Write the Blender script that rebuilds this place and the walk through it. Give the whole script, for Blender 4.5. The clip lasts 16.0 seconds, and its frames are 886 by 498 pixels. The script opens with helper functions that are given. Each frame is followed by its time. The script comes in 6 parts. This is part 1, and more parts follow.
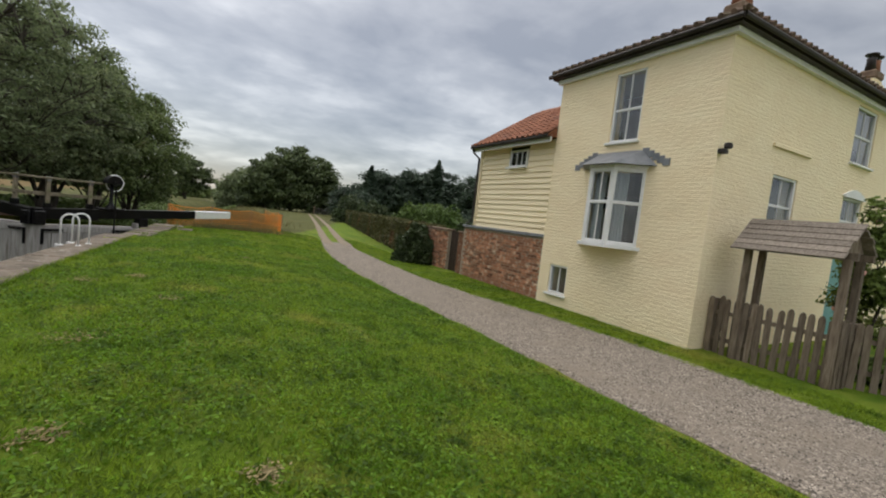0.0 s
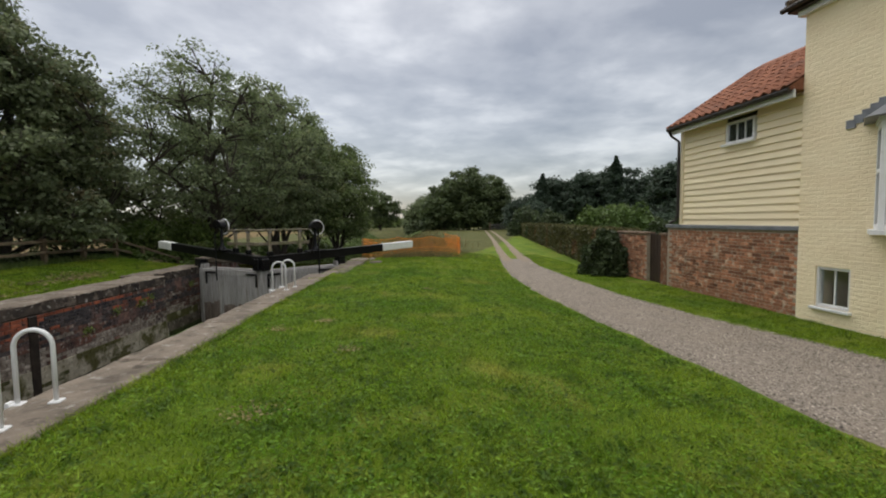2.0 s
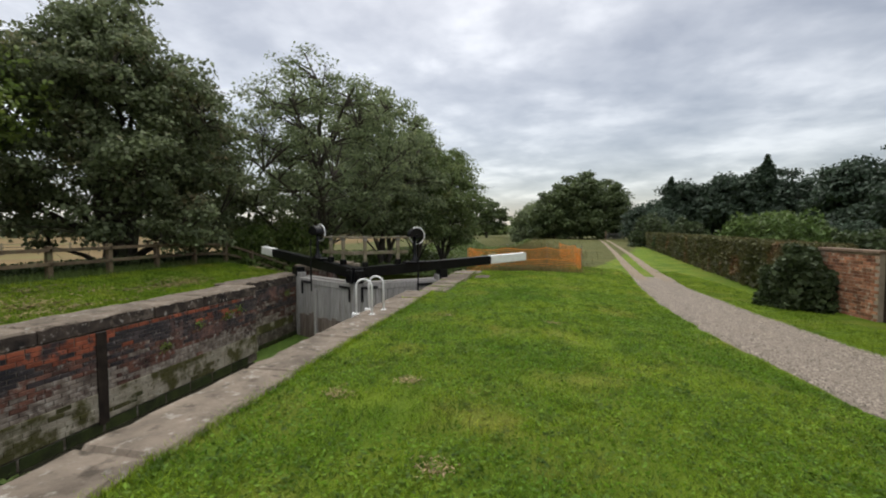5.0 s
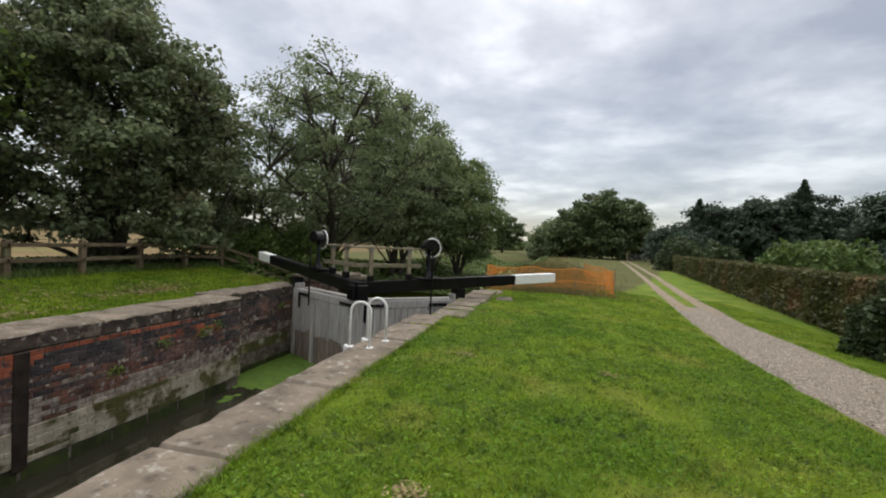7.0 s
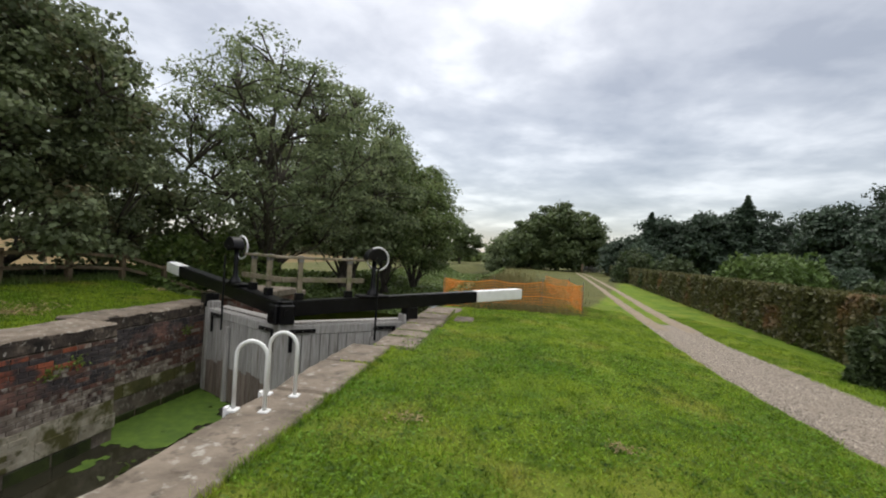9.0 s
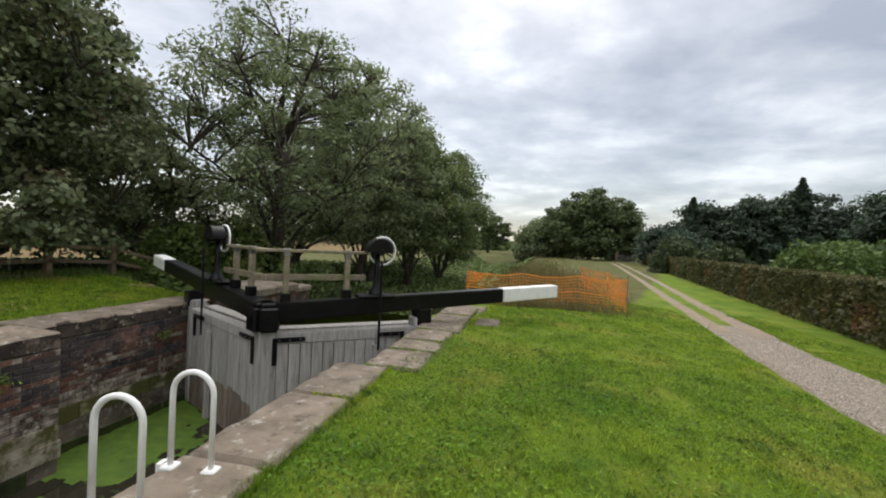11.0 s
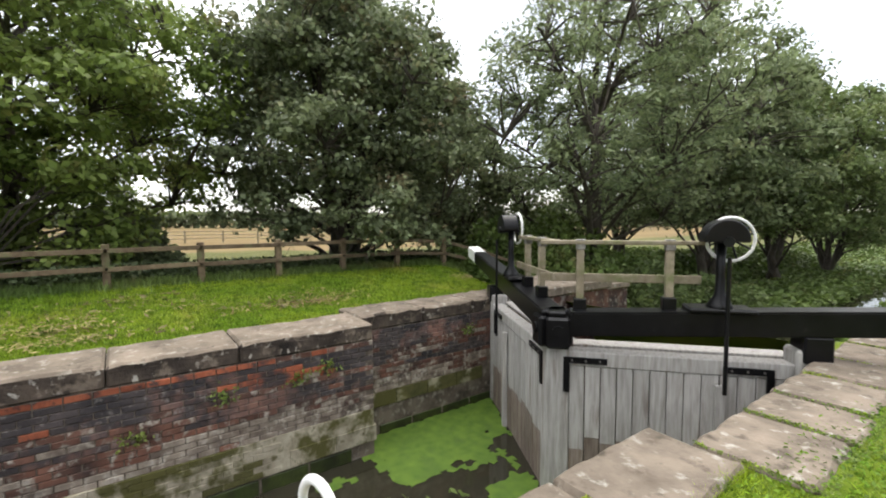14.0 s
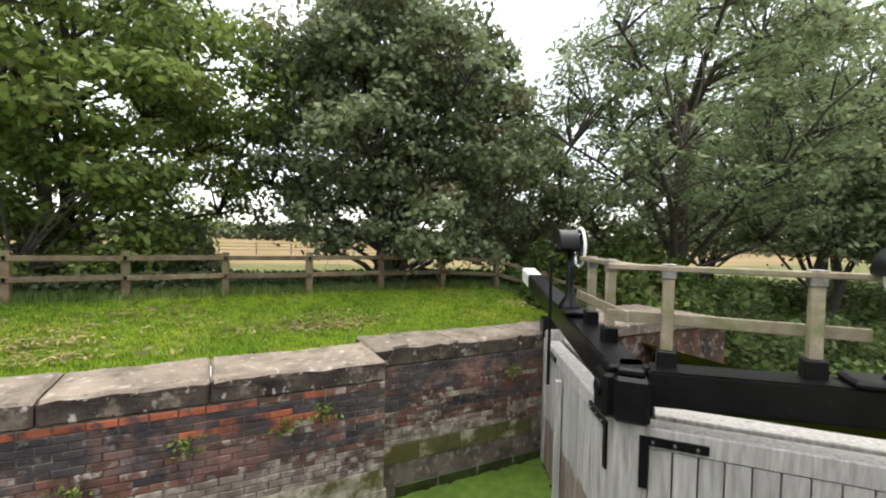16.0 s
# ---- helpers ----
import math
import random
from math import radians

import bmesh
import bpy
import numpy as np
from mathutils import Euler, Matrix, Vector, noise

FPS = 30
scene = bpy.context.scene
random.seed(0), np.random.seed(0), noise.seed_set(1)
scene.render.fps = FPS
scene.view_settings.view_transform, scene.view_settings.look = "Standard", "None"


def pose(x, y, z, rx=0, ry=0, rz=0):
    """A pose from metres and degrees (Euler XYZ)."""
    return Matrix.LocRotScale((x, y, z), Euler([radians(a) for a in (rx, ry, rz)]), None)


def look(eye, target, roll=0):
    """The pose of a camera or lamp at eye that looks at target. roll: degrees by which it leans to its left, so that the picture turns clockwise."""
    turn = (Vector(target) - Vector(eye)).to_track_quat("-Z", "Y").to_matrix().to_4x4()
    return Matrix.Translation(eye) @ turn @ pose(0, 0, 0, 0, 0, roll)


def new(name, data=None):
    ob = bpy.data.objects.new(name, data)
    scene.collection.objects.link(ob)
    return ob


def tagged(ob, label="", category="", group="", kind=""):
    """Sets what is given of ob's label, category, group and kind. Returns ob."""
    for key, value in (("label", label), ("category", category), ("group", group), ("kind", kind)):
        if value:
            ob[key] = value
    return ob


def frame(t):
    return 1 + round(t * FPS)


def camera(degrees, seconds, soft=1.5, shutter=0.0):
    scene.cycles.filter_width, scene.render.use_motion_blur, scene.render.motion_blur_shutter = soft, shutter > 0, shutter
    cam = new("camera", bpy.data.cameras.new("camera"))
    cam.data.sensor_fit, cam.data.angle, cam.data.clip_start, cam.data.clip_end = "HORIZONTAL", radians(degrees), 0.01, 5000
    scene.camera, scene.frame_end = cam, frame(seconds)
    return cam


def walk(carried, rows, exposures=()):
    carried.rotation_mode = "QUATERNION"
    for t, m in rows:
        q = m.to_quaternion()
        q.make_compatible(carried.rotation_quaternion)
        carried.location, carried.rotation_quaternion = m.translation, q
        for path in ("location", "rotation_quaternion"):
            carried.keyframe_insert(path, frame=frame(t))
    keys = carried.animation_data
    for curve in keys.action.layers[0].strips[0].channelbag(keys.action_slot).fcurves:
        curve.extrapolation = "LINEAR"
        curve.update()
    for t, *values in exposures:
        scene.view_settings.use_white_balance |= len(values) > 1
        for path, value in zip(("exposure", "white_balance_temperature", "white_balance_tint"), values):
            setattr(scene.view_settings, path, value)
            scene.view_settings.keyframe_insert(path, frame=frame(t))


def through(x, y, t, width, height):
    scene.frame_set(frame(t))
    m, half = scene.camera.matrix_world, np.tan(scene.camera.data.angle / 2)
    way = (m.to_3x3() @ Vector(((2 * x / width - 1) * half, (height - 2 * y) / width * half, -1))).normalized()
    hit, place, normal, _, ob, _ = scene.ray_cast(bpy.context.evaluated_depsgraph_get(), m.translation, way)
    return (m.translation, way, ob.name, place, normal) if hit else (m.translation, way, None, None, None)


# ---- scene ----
cam = camera(90.7, 16.0, soft=2.0)
PATH = [
    (0, (-0.046, 1.167, 1.415), (0.786, 2.981, 1.278), 6.6),
    (0.5, (0.174, 1.517, 1.386), (1.178, 3.244, 1.29), 6.6),
    (1, (0.251, 1.831, 1.434), (1.083, 3.647, 1.321), 5.1),
    (1.5, (0.174, 2.169, 1.549), (0.579, 4.123, 1.413), 0.5),
    (2, (0.15, 2.477, 1.513), (0.207, 4.472, 1.383), -0.8),
    (2.5, (0.107, 2.851, 1.528), (-0.03, 4.843, 1.412), -0.6),
    (3, (-0.006, 3.224, 1.566), (-0.205, 5.211, 1.463), 0.8),
    (3.5, (-0.075, 3.611, 1.559), (-0.398, 5.584, 1.533), 1.3),
    (4, (-0.121, 4.032, 1.569), (-0.466, 6.002, 1.552), 1.2),
    (4.2, (-0.101, 4.206, 1.563), (-0.466, 6.171, 1.474), -0.6),
    (6.3, (-0.556, 6.04, 1.55), (-1.056, 7.974, 1.454), 2.0),
    (6.5, (-0.599, 6.204, 1.553), (-1.086, 8.143, 1.477), 2.3),
    (7, (-0.697, 6.614, 1.551), (-1.18, 8.554, 1.511), 2.7),
    (7.5, (-0.765, 7.049, 1.557), (-1.207, 8.999, 1.538), 3.1),
    (8, (-0.81, 7.534, 1.553), (-1.209, 9.494, 1.564), 3.2),
    (8.5, (-0.91, 7.988, 1.575), (-1.209, 9.965, 1.592), 3.3),
    (9, (-0.97, 8.502, 1.537), (-1.265, 10.48, 1.556), 3.2),
    (9.2, (-0.994, 8.68, 1.535), (-1.286, 10.659, 1.557), 3.3),
    (11.3, (-1.061, 10.459, 1.585), (-1.558, 12.396, 1.526), 2.6),
    (11.5, (-1.109, 10.603, 1.594), (-1.837, 12.464, 1.514), 2.0),
    (12, (-1.277, 10.887, 1.613), (-2.458, 12.498, 1.524), 0.6),
    (12.5, (-1.456, 11.216, 1.606), (-2.823, 12.672, 1.499), 0.1),
    (13, (-1.503, 11.547, 1.608), (-3.053, 12.806, 1.503), 0.1),
    (13.5, (-1.618, 11.88, 1.569), (-3.192, 13.108, 1.454), 1.1),
    (14, (-1.686, 12.097, 1.579), (-3.293, 13.28, 1.442), -0.3),
    (14.5, (-1.71, 12.288, 1.583), (-3.349, 13.427, 1.447), 1.7),
    (15, (-1.757, 12.308, 1.59), (-3.411, 13.425, 1.459), 0.7),
    (15.5, (-1.778, 12.313, 1.586), (-3.444, 13.413, 1.473), 0.6),
    (15.6, (-1.878, 12.422, 1.577), (-3.558, 13.502, 1.47), 0.7),
    (15.7, (-2.062, 12.622, 1.559), (-3.766, 13.664, 1.466), 0.8),
    (15.8, (-2.254, 12.831, 1.541), (-3.983, 13.833, 1.461), 1.0),
    (15.9, (-2.447, 13.04, 1.523), (-4.199, 14.002, 1.457), 1.1),
    (16, (-2.614, 13.221, 1.507), (-4.385, 14.148, 1.453), 1.3),
]
EXPOSURES = [(0, -0.36), (1.2, -0.40), (3, -0.32), (4, -0.2), (6.5, -0.12), (9, -0.02), (11.5, 0.06), (12.2, 0.38), (13, 0.62), (14, 0.86), (15.5, 0.98), (16, 1.14)]
walk(cam, [(t, look(eye, target, roll)) for t, eye, target, roll in PATH], EXPOSURES)

# ---- world and sun: bright overcast ----
SUN_AZ, SUN_EL = radians(-12), radians(55)
world = bpy.data.worlds.new("overcast_sky")
scene.world = world
world.use_nodes = True
wn, wl = world.node_tree.nodes, world.node_tree.links
wn.clear()


def wnode(kind, **props):
    n = wn.new(kind)
    for k, v in props.items():
        n.inputs[k].default_value = v
    return n


def wmath(op, a, b):
    n = wn.new("ShaderNodeMath")
    n.operation = op
    for i, v in enumerate((a, b)):
        if isinstance(v, (int, float)):
            n.inputs[i].default_value = v
        else:
            wl.new(v, n.inputs[i])
    return n.outputs[0]


out = wn.new("ShaderNodeOutputWorld")
sky = wn.new("ShaderNodeTexSky")
sky.sky_type, sky.sun_disc = "NISHITA", False
sky.sun_elevation, sky.sun_rotation = SUN_EL, SUN_AZ
sky_bg = wnode("ShaderNodeBackground", Strength=0.05)
wl.new(sky.outputs[0], sky_bg.inputs[0])
coord = wn.new("ShaderNodeTexCoord")
sep = wn.new("ShaderNodeSeparateXYZ")
wl.new(coord.outputs["Generated"], sep.inputs[0])
# the cloud deck as a flat layer overhead
height = wmath("ADD", wmath("MAXIMUM", sep.outputs[2], 0.0), 0.16)
deck = wn.new("ShaderNodeCombineXYZ")
wl.new(wmath("DIVIDE", sep.outputs[0], height), deck.inputs[0])
wl.new(wmath("DIVIDE", sep.outputs[1], height), deck.inputs[1])
big = wnode("ShaderNodeTexNoise", Scale=1.1, Detail=5.0, Roughness=0.52, Distortion=0.25)
fine = wnode("ShaderNodeTexNoise", Scale=3.6, Detail=5.0, Roughness=0.55, Distortion=0.2)
wl.new(deck.outputs[0], big.inputs["Vector"])
wl.new(deck.outputs[0], fine.inputs["Vector"])
amount = wmath("ADD", wmath("MULTIPLY", big.outputs[0], 0.72), wmath("MULTIPLY", fine.outputs[0], 0.28))
ramp = wn.new("ShaderNodeValToRGB")
wl.new(amount, ramp.inputs[0])
els = ramp.color_ramp.elements
els[0].position, els[0].color = 0.38, (0.36, 0.357, 0.362, 1)
els[1].position, els[1].color = 0.635, (0.96, 0.945, 0.92, 1)
mid = els.new(0.50)
mid.color = (0.565, 0.558, 0.553, 1)
# brighter towards the hidden sun
glowv = Vector((-0.45, 0.78, 0.46)).normalized()
sunv = Vector((math.sin(SUN_AZ) * math.cos(SUN_EL), math.cos(SUN_AZ) * math.cos(SUN_EL), math.sin(SUN_EL)))
dot = wn.new("ShaderNodeVectorMath")
dot.operation = "DOT_PRODUCT"
wl.new(coord.outputs["Generated"], dot.inputs[0])
dot.inputs[1].default_value = glowv
glow = wmath("MULTIPLY", wmath("POWER", wmath("MAXIMUM", dot.outputs["Value"], 0.0), 12.0), 0.30)
# an overcast sky is about three times brighter overhead than at the horizon
zenith = wmath("MULTIPLY", wmath("POWER", wmath("MAXIMUM", sep.outputs[2], 0.0), 3.0), 3.3)
# and a little brighter again over the open land to the south-west
east = wn.new("ShaderNodeVectorMath")
east.operation = "DOT_PRODUCT"
wl.new(coord.outputs["Generated"], east.inputs[0])
east.inputs[1].default_value = (-0.78, -0.62, 0.0)
lift = wmath("MULTIPLY", wmath("MAXIMUM", wmath("ADD", east.outputs["Value"], 0.15), 0.0), 0.62)
gain = wmath("ADD", wmath("ADD", wmath("ADD", glow, zenith), lift), 0.71)
cloud_bg = wn.new("ShaderNodeBackground")
wl.new(ramp.outputs[0], cloud_bg.inputs[0])
wl.new(gain, cloud_bg.inputs[1])
both = wn.new("ShaderNodeAddShader")
wl.new(sky_bg.outputs[0], both.inputs[0])
wl.new(cloud_bg.outputs[0], both.inputs[1])
wl.new(both.outputs[0], out.inputs[0])

sun = new("sun", bpy.data.lights.new("sun", "SUN"))
sun.data.energy, sun.data.angle, sun.data.color = 1.5, radians(60), (1.0, 0.94, 0.85)
sun.matrix_world = look(sunv * 50, (0, 0, 0))


# ---- materials ----
def mat(name, c1, c2, scale=3.0, rough=0.8, bump=0.3, bscale=60.0, c3=None, c3scale=0.7, c3lo=0.55, c3hi=0.7, rand=0.0, island=0.0, metal=0.0, spec=0.3, stretch=(1, 1, 1), dist=0.01, courses=False, fleck=None):
    """A two-scale procedural surface: c1 to c2 by noise, patches of c3, grain as relief, and a shift per piece."""
    m = bpy.data.materials.new(name)
    m.use_nodes = True
    n, l = m.node_tree.nodes, m.node_tree.links
    b = n["Principled BSDF"]
    b.inputs["Roughness"].default_value, b.inputs["Metallic"].default_value = rough, metal
    b.inputs["Specular IOR Level"].default_value = spec
    geo = n.new("ShaderNodeNewGeometry")
    mp = n.new("ShaderNodeMapping")
    mp.inputs["Scale"].default_value = stretch
    l.new(geo.outputs["Position"], mp.inputs[0])

    def noise_at(sc, detail=4.0):
        t = n.new("ShaderNodeTexNoise")
        t.inputs["Scale"].default_value, t.inputs["Detail"].default_value, t.inputs["Roughness"].default_value = sc, detail, 0.6
        l.new(mp.outputs[0], t.inputs["Vector"])
        return t.outputs[0]

    def mix(fac, a, c, kind="MIX"):
        x = n.new("ShaderNodeMix")
        x.data_type, x.blend_type = "RGBA", kind
        for sock, v in ((x.inputs[0], fac), (x.inputs[6], a), (x.inputs[7], c)):
            if isinstance(v, (int, float)):
                sock.default_value = v
            elif isinstance(v, tuple):
                sock.default_value = (*v, 1)
            else:
                l.new(v, sock)
        return x.outputs[2]

    def spread(v, lo, hi):
        r = n.new("ShaderNodeMapRange")
        r.inputs[1].default_value, r.inputs[2].default_value = lo, hi
        l.new(v, r.inputs[0])
        return r.outputs[0]

    col = mix(spread(noise_at(scale), 0.33, 0.67), c1, c2)
    if c3:
        col = mix(spread(noise_at(c3scale, 5.0), c3lo, c3hi), col, c3)
    if fleck:
        fc, fs, flo, fhi = fleck
        col = mix(spread(noise_at(fs, 6.0), flo, fhi), col, fc)
    if rand or island:
        src = n.new("ShaderNodeObjectInfo").outputs["Random"] if rand else geo.outputs["Random Per Island"]
        k = rand or island
        r = n.new("ShaderNodeMapRange")
        r.inputs[3].default_value, r.inputs[4].default_value = 1 - k, 1 + k
        l.new(src, r.inputs[0])
        grey = n.new("ShaderNodeCombineColor")
        for i in range(3):
            l.new(r.outputs[0], grey.inputs[i])
        col = mix(1.0, col, grey.outputs[0], "MULTIPLY")
    l.new(col, b.inputs["Base Color"])
    if bump:
        bp = n.new("ShaderNodeBump")
        bp.inputs["Strength"].default_value, bp.inputs["Distance"].default_value = bump, dist
        h = noise_at(bscale, 3.0)
        if courses:
            # painted-over brickwork: soft courses under the paint
            xyz, flat = n.new("ShaderNodeSeparateXYZ"), n.new("ShaderNodeCombineXYZ")
            l.new(geo.outputs["Position"], xyz.inputs[0])
            add = n.new("ShaderNodeMath")
            l.new(xyz.outputs[0], add.inputs[0])
            l.new(xyz.outputs[1], add.inputs[1])
            l.new(add.outputs[0], flat.inputs[0])
            l.new(xyz.outputs[2], flat.inputs[1])
            bt = n.new("ShaderNodeTexBrick")
            for key, v in (("Scale", 1.0), ("Mortar Size", 0.012), ("Mortar Smooth", 0.8), ("Brick Width", 0.225), ("Row Height", 0.075)):
                bt.inputs[key].default_value = v
            l.new(flat.outputs[0], bt.inputs["Vector"])
            mm = n.new("ShaderNodeMath")
            mm.operation = "MULTIPLY_ADD"
            mm.inputs[1].default_value = -0.17
            l.new(bt.outputs["Fac"], mm.inputs[0])
            l.new(h, mm.inputs[2])
            h = mm.outputs[0]
        l.new(h, bp.inputs["Height"])
        l.new(bp.outputs[0], b.inputs["Normal"])
    return m


def leaf_mat(name, c1, c2, c3=None, through=0.3, fleck=None, island=0.4):
    """Leaves: one tint a leaf, a patchy drift over the crown, and some light through the blade."""
    m = mat(name, c1, c2, scale=0.55, rough=0.55, bump=0, c3=c3, c3scale=0.8, c3lo=0.56, c3hi=0.72, island=island, spec=0.3, fleck=fleck)
    n, l = m.node_tree.nodes, m.node_tree.links
    b = n["Principled BSDF"]
    tr = n.new("ShaderNodeBsdfTranslucent")
    l.new(b.inputs["Base Color"].links[0].from_socket, tr.inputs[0])
    mx = n.new("ShaderNodeMixShader")
    mx.inputs[0].default_value = through
    l.new(b.outputs[0], mx.inputs[1])
    l.new(tr.outputs[0], mx.inputs[2])
    l.new(mx.outputs[0], n["Material Output"].inputs[0])
    return m


LAWN = mat("mown_grass", (0.070, 0.130, 0.010), (0.150, 0.210, 0.018), scale=1.3, rough=0.85, bump=0.8, bscale=90, c3=(0.190, 0.205, 0.034), c3scale=0.8, c3lo=0.48, c3hi=0.72, spec=0.1, dist=0.03)
ROUGH = mat("rough_grass", (0.068, 0.078, 0.024), (0.118, 0.116, 0.042), scale=0.6, rough=0.9, bump=0.9, bscale=25, c3=(0.135, 0.120, 0.045), c3scale=0.25, spec=0.1, dist=0.05)
STUBBLE = mat("stubble_field", (0.145, 0.105, 0.052), (0.195, 0.142, 0.070), scale=0.12, rough=0.95, bump=0.6, bscale=6, c3=(0.16, 0.15, 0.06), c3scale=0.05, spec=0.05, dist=0.05)
GRAVEL = mat("gravel", (0.090, 0.074, 0.058), (0.37, 0.315, 0.255), scale=30, rough=0.9, bump=1.0, bscale=70, c3=(0.24, 0.20, 0.155), c3scale=0.8, c3lo=0.5, c3hi=0.7, dist=0.02)
PEBBLE = mat("pebbles", (0.165, 0.138, 0.110), (0.31, 0.268, 0.222), scale=9, rough=0.85, bump=0.2, island=0.75)
DIRT = mat("bare_earth", (0.185, 0.145, 0.10), (0.27, 0.22, 0.16), scale=6, rough=0.95, bump=0.6, bscale=60, dist=0.02)
COPING = mat("worn_coping_stone", (0.105, 0.085, 0.064), (0.215, 0.175, 0.135), scale=2.6, rough=0.9, bump=0.9, bscale=26, c3=(0.36, 0.345, 0.30), c3scale=9, c3lo=0.575, c3hi=0.74, rand=0.10, dist=0.012, fleck=((0.062, 0.050, 0.036), 6, 0.56, 0.70))
COPEDGE = mat("near_black_coping_stone", (0.016, 0.013, 0.011), (0.080, 0.062, 0.048), scale=3.2, rough=0.9, bump=0.7, bscale=30, c3=(0.34, 0.32, 0.28), c3scale=10, c3lo=0.60, c3hi=0.66, rand=0.15, dist=0.015, fleck=((0.15, 0.12, 0.092), 5, 0.54, 0.66))
LBRICK = mat("stained_lock_brick", (0.034, 0.026, 0.024), (0.190, 0.088, 0.060), scale=1.7, rough=0.9, bump=0.7, bscale=45, c3=(0.27, 0.24, 0.20), c3scale=5.0, c3lo=0.54, c3hi=0.68, rand=0.3, dist=0.01, fleck=((0.30, 0.27, 0.23), 10, 0.55, 0.66))
REDBRICK = mat("new_red_brick", (0.23, 0.065, 0.034), (0.37, 0.115, 0.058), scale=7, rough=0.88, bump=0.6, bscale=50, c3=(0.05, 0.04, 0.04), c3scale=2.6, c3lo=0.50, c3hi=0.62, rand=0.3, fleck=((0.06, 0.042, 0.038), 9, 0.54, 0.64))
PALEMORTAR = mat("lime_mortar", (0.30, 0.24, 0.18), (0.42, 0.34, 0.26), scale=8, rough=0.95, bump=0.6, bscale=70)
MORTAR = mat("old_mortar", (0.055, 0.045, 0.036), (0.17, 0.14, 0.11), scale=3.5, rough=0.95, bump=0.6, bscale=70, fleck=((0.24, 0.215, 0.18), 9, 0.54, 0.66))
LIMED = mat("lime_streaked_brick", (0.125, 0.096, 0.076), (0.31, 0.265, 0.215), scale=4.5, rough=0.9, bump=0.7, bscale=45, c3=(0.06, 0.046, 0.038), c3scale=1.8, c3lo=0.52, c3hi=0.66, rand=0.16, dist=0.01, fleck=((0.36, 0.325, 0.275), 9, 0.52, 0.64))
SOOTY = mat("blackened_brick", (0.022, 0.021, 0.024), (0.078, 0.064, 0.062), scale=2.5, rough=0.8, bump=0.7, bscale=45, c3=(0.20, 0.11, 0.085), c3scale=1.8, c3lo=0.52, c3hi=0.68, rand=0.25, dist=0.01, fleck=((0.20, 0.18, 0.165), 12, 0.58, 0.70))
LIMESTONE = mat("pale_limestone", (0.22, 0.195, 0.14), (0.44, 0.40, 0.31), scale=4, rough=0.9, bump=0.6, bscale=30, c3=(0.075, 0.072, 0.022), c3scale=1.7, c3lo=0.48, c3hi=0.58, rand=0.14, fleck=((0.10, 0.092, 0.045), 8, 0.56, 0.66))
MOSSY = mat("mossy_limestone", (0.040, 0.042, 0.014), (0.105, 0.098, 0.036), scale=3, rough=0.9, bump=0.8, bscale=30, c3=(0.30, 0.28, 0.20), c3scale=2.2, c3lo=0.54, c3hi=0.64, rand=0.2)
# the darkness inside the ladder chase, given as a colour
CHASESHADE = mat("chase_shade_black", (0.012, 0.009, 0.007), (0.040, 0.029, 0.022), scale=6, rough=0.5, bump=0.5, bscale=30)
SLIME = mat("wet_mossy_stone", (0.018, 0.022, 0.009), (0.050, 0.066, 0.017), scale=4, rough=0.55, bump=0.6, bscale=30, c3=(0.030, 0.048, 0.010), c3scale=1.7, rand=0.2)
GATEWOOD = mat("weathered_grey_oak", (0.27, 0.255, 0.235), (0.44, 0.425, 0.40), scale=4, rough=0.85, bump=0.5, bscale=30, stretch=(6, 6, 0.6), c3=(0.17, 0.135, 0.11), c3scale=1.6, c3lo=0.58, c3hi=0.74, rand=0.12)
GATEWET = mat("wet_brown_oak", (0.13, 0.095, 0.075), (0.27, 0.225, 0.19), scale=4, rough=0.6, bump=0.5, bscale=30, stretch=(6, 6, 0.6), rand=0.2)
BLACK = mat("black_paint", (0.003, 0.003, 0.0035), (0.007, 0.007, 0.008), scale=5, rough=0.33, bump=0.2, bscale=40, spec=0.22, c3=(0.02, 0.019, 0.018), c3scale=5, c3lo=0.66, c3hi=0.74)
WHITE = mat("white_paint", (0.72, 0.72, 0.70), (0.80, 0.80, 0.79), scale=6, rough=0.5, bump=0.1, bscale=60, c3=(0.55, 0.54, 0.51), c3scale=4, c3lo=0.64, c3hi=0.76)
STEELGREY = mat("worn_steel", (0.16, 0.15, 0.14), (0.28, 0.27, 0.26), scale=20, rough=0.5, metal=0.7, bump=0.1)
OAK = mat("aged_fence_wood", (0.095, 0.066, 0.040), (0.185, 0.140, 0.090), scale=5, rough=0.85, bump=0.5, bscale=40, c3=(0.12, 0.13, 0.06), c3scale=2.5, c3lo=0.55, c3hi=0.7, rand=0.2)
RAILWOOD = mat("mossy_handrail_wood", (0.17, 0.14, 0.09), (0.30, 0.26, 0.19), scale=6, rough=0.85, bump=0.5, bscale=45, c3=(0.15, 0.16, 0.07), c3scale=4, c3lo=0.5, c3hi=0.68, rand=0.15)
ROOFPLANK = mat("weathered_roof_planks", (0.19, 0.155, 0.125), (0.31, 0.265, 0.22), scale=5, rough=0.85, bump=0.5, bscale=40, stretch=(0.8, 5, 5), rand=0.18)
PICKET = mat("brown_picket_wood", (0.115, 0.086, 0.060), (0.225, 0.180, 0.135), scale=5, rough=0.85, bump=0.5, bscale=40, stretch=(5, 5, 0.7), rand=0.25)
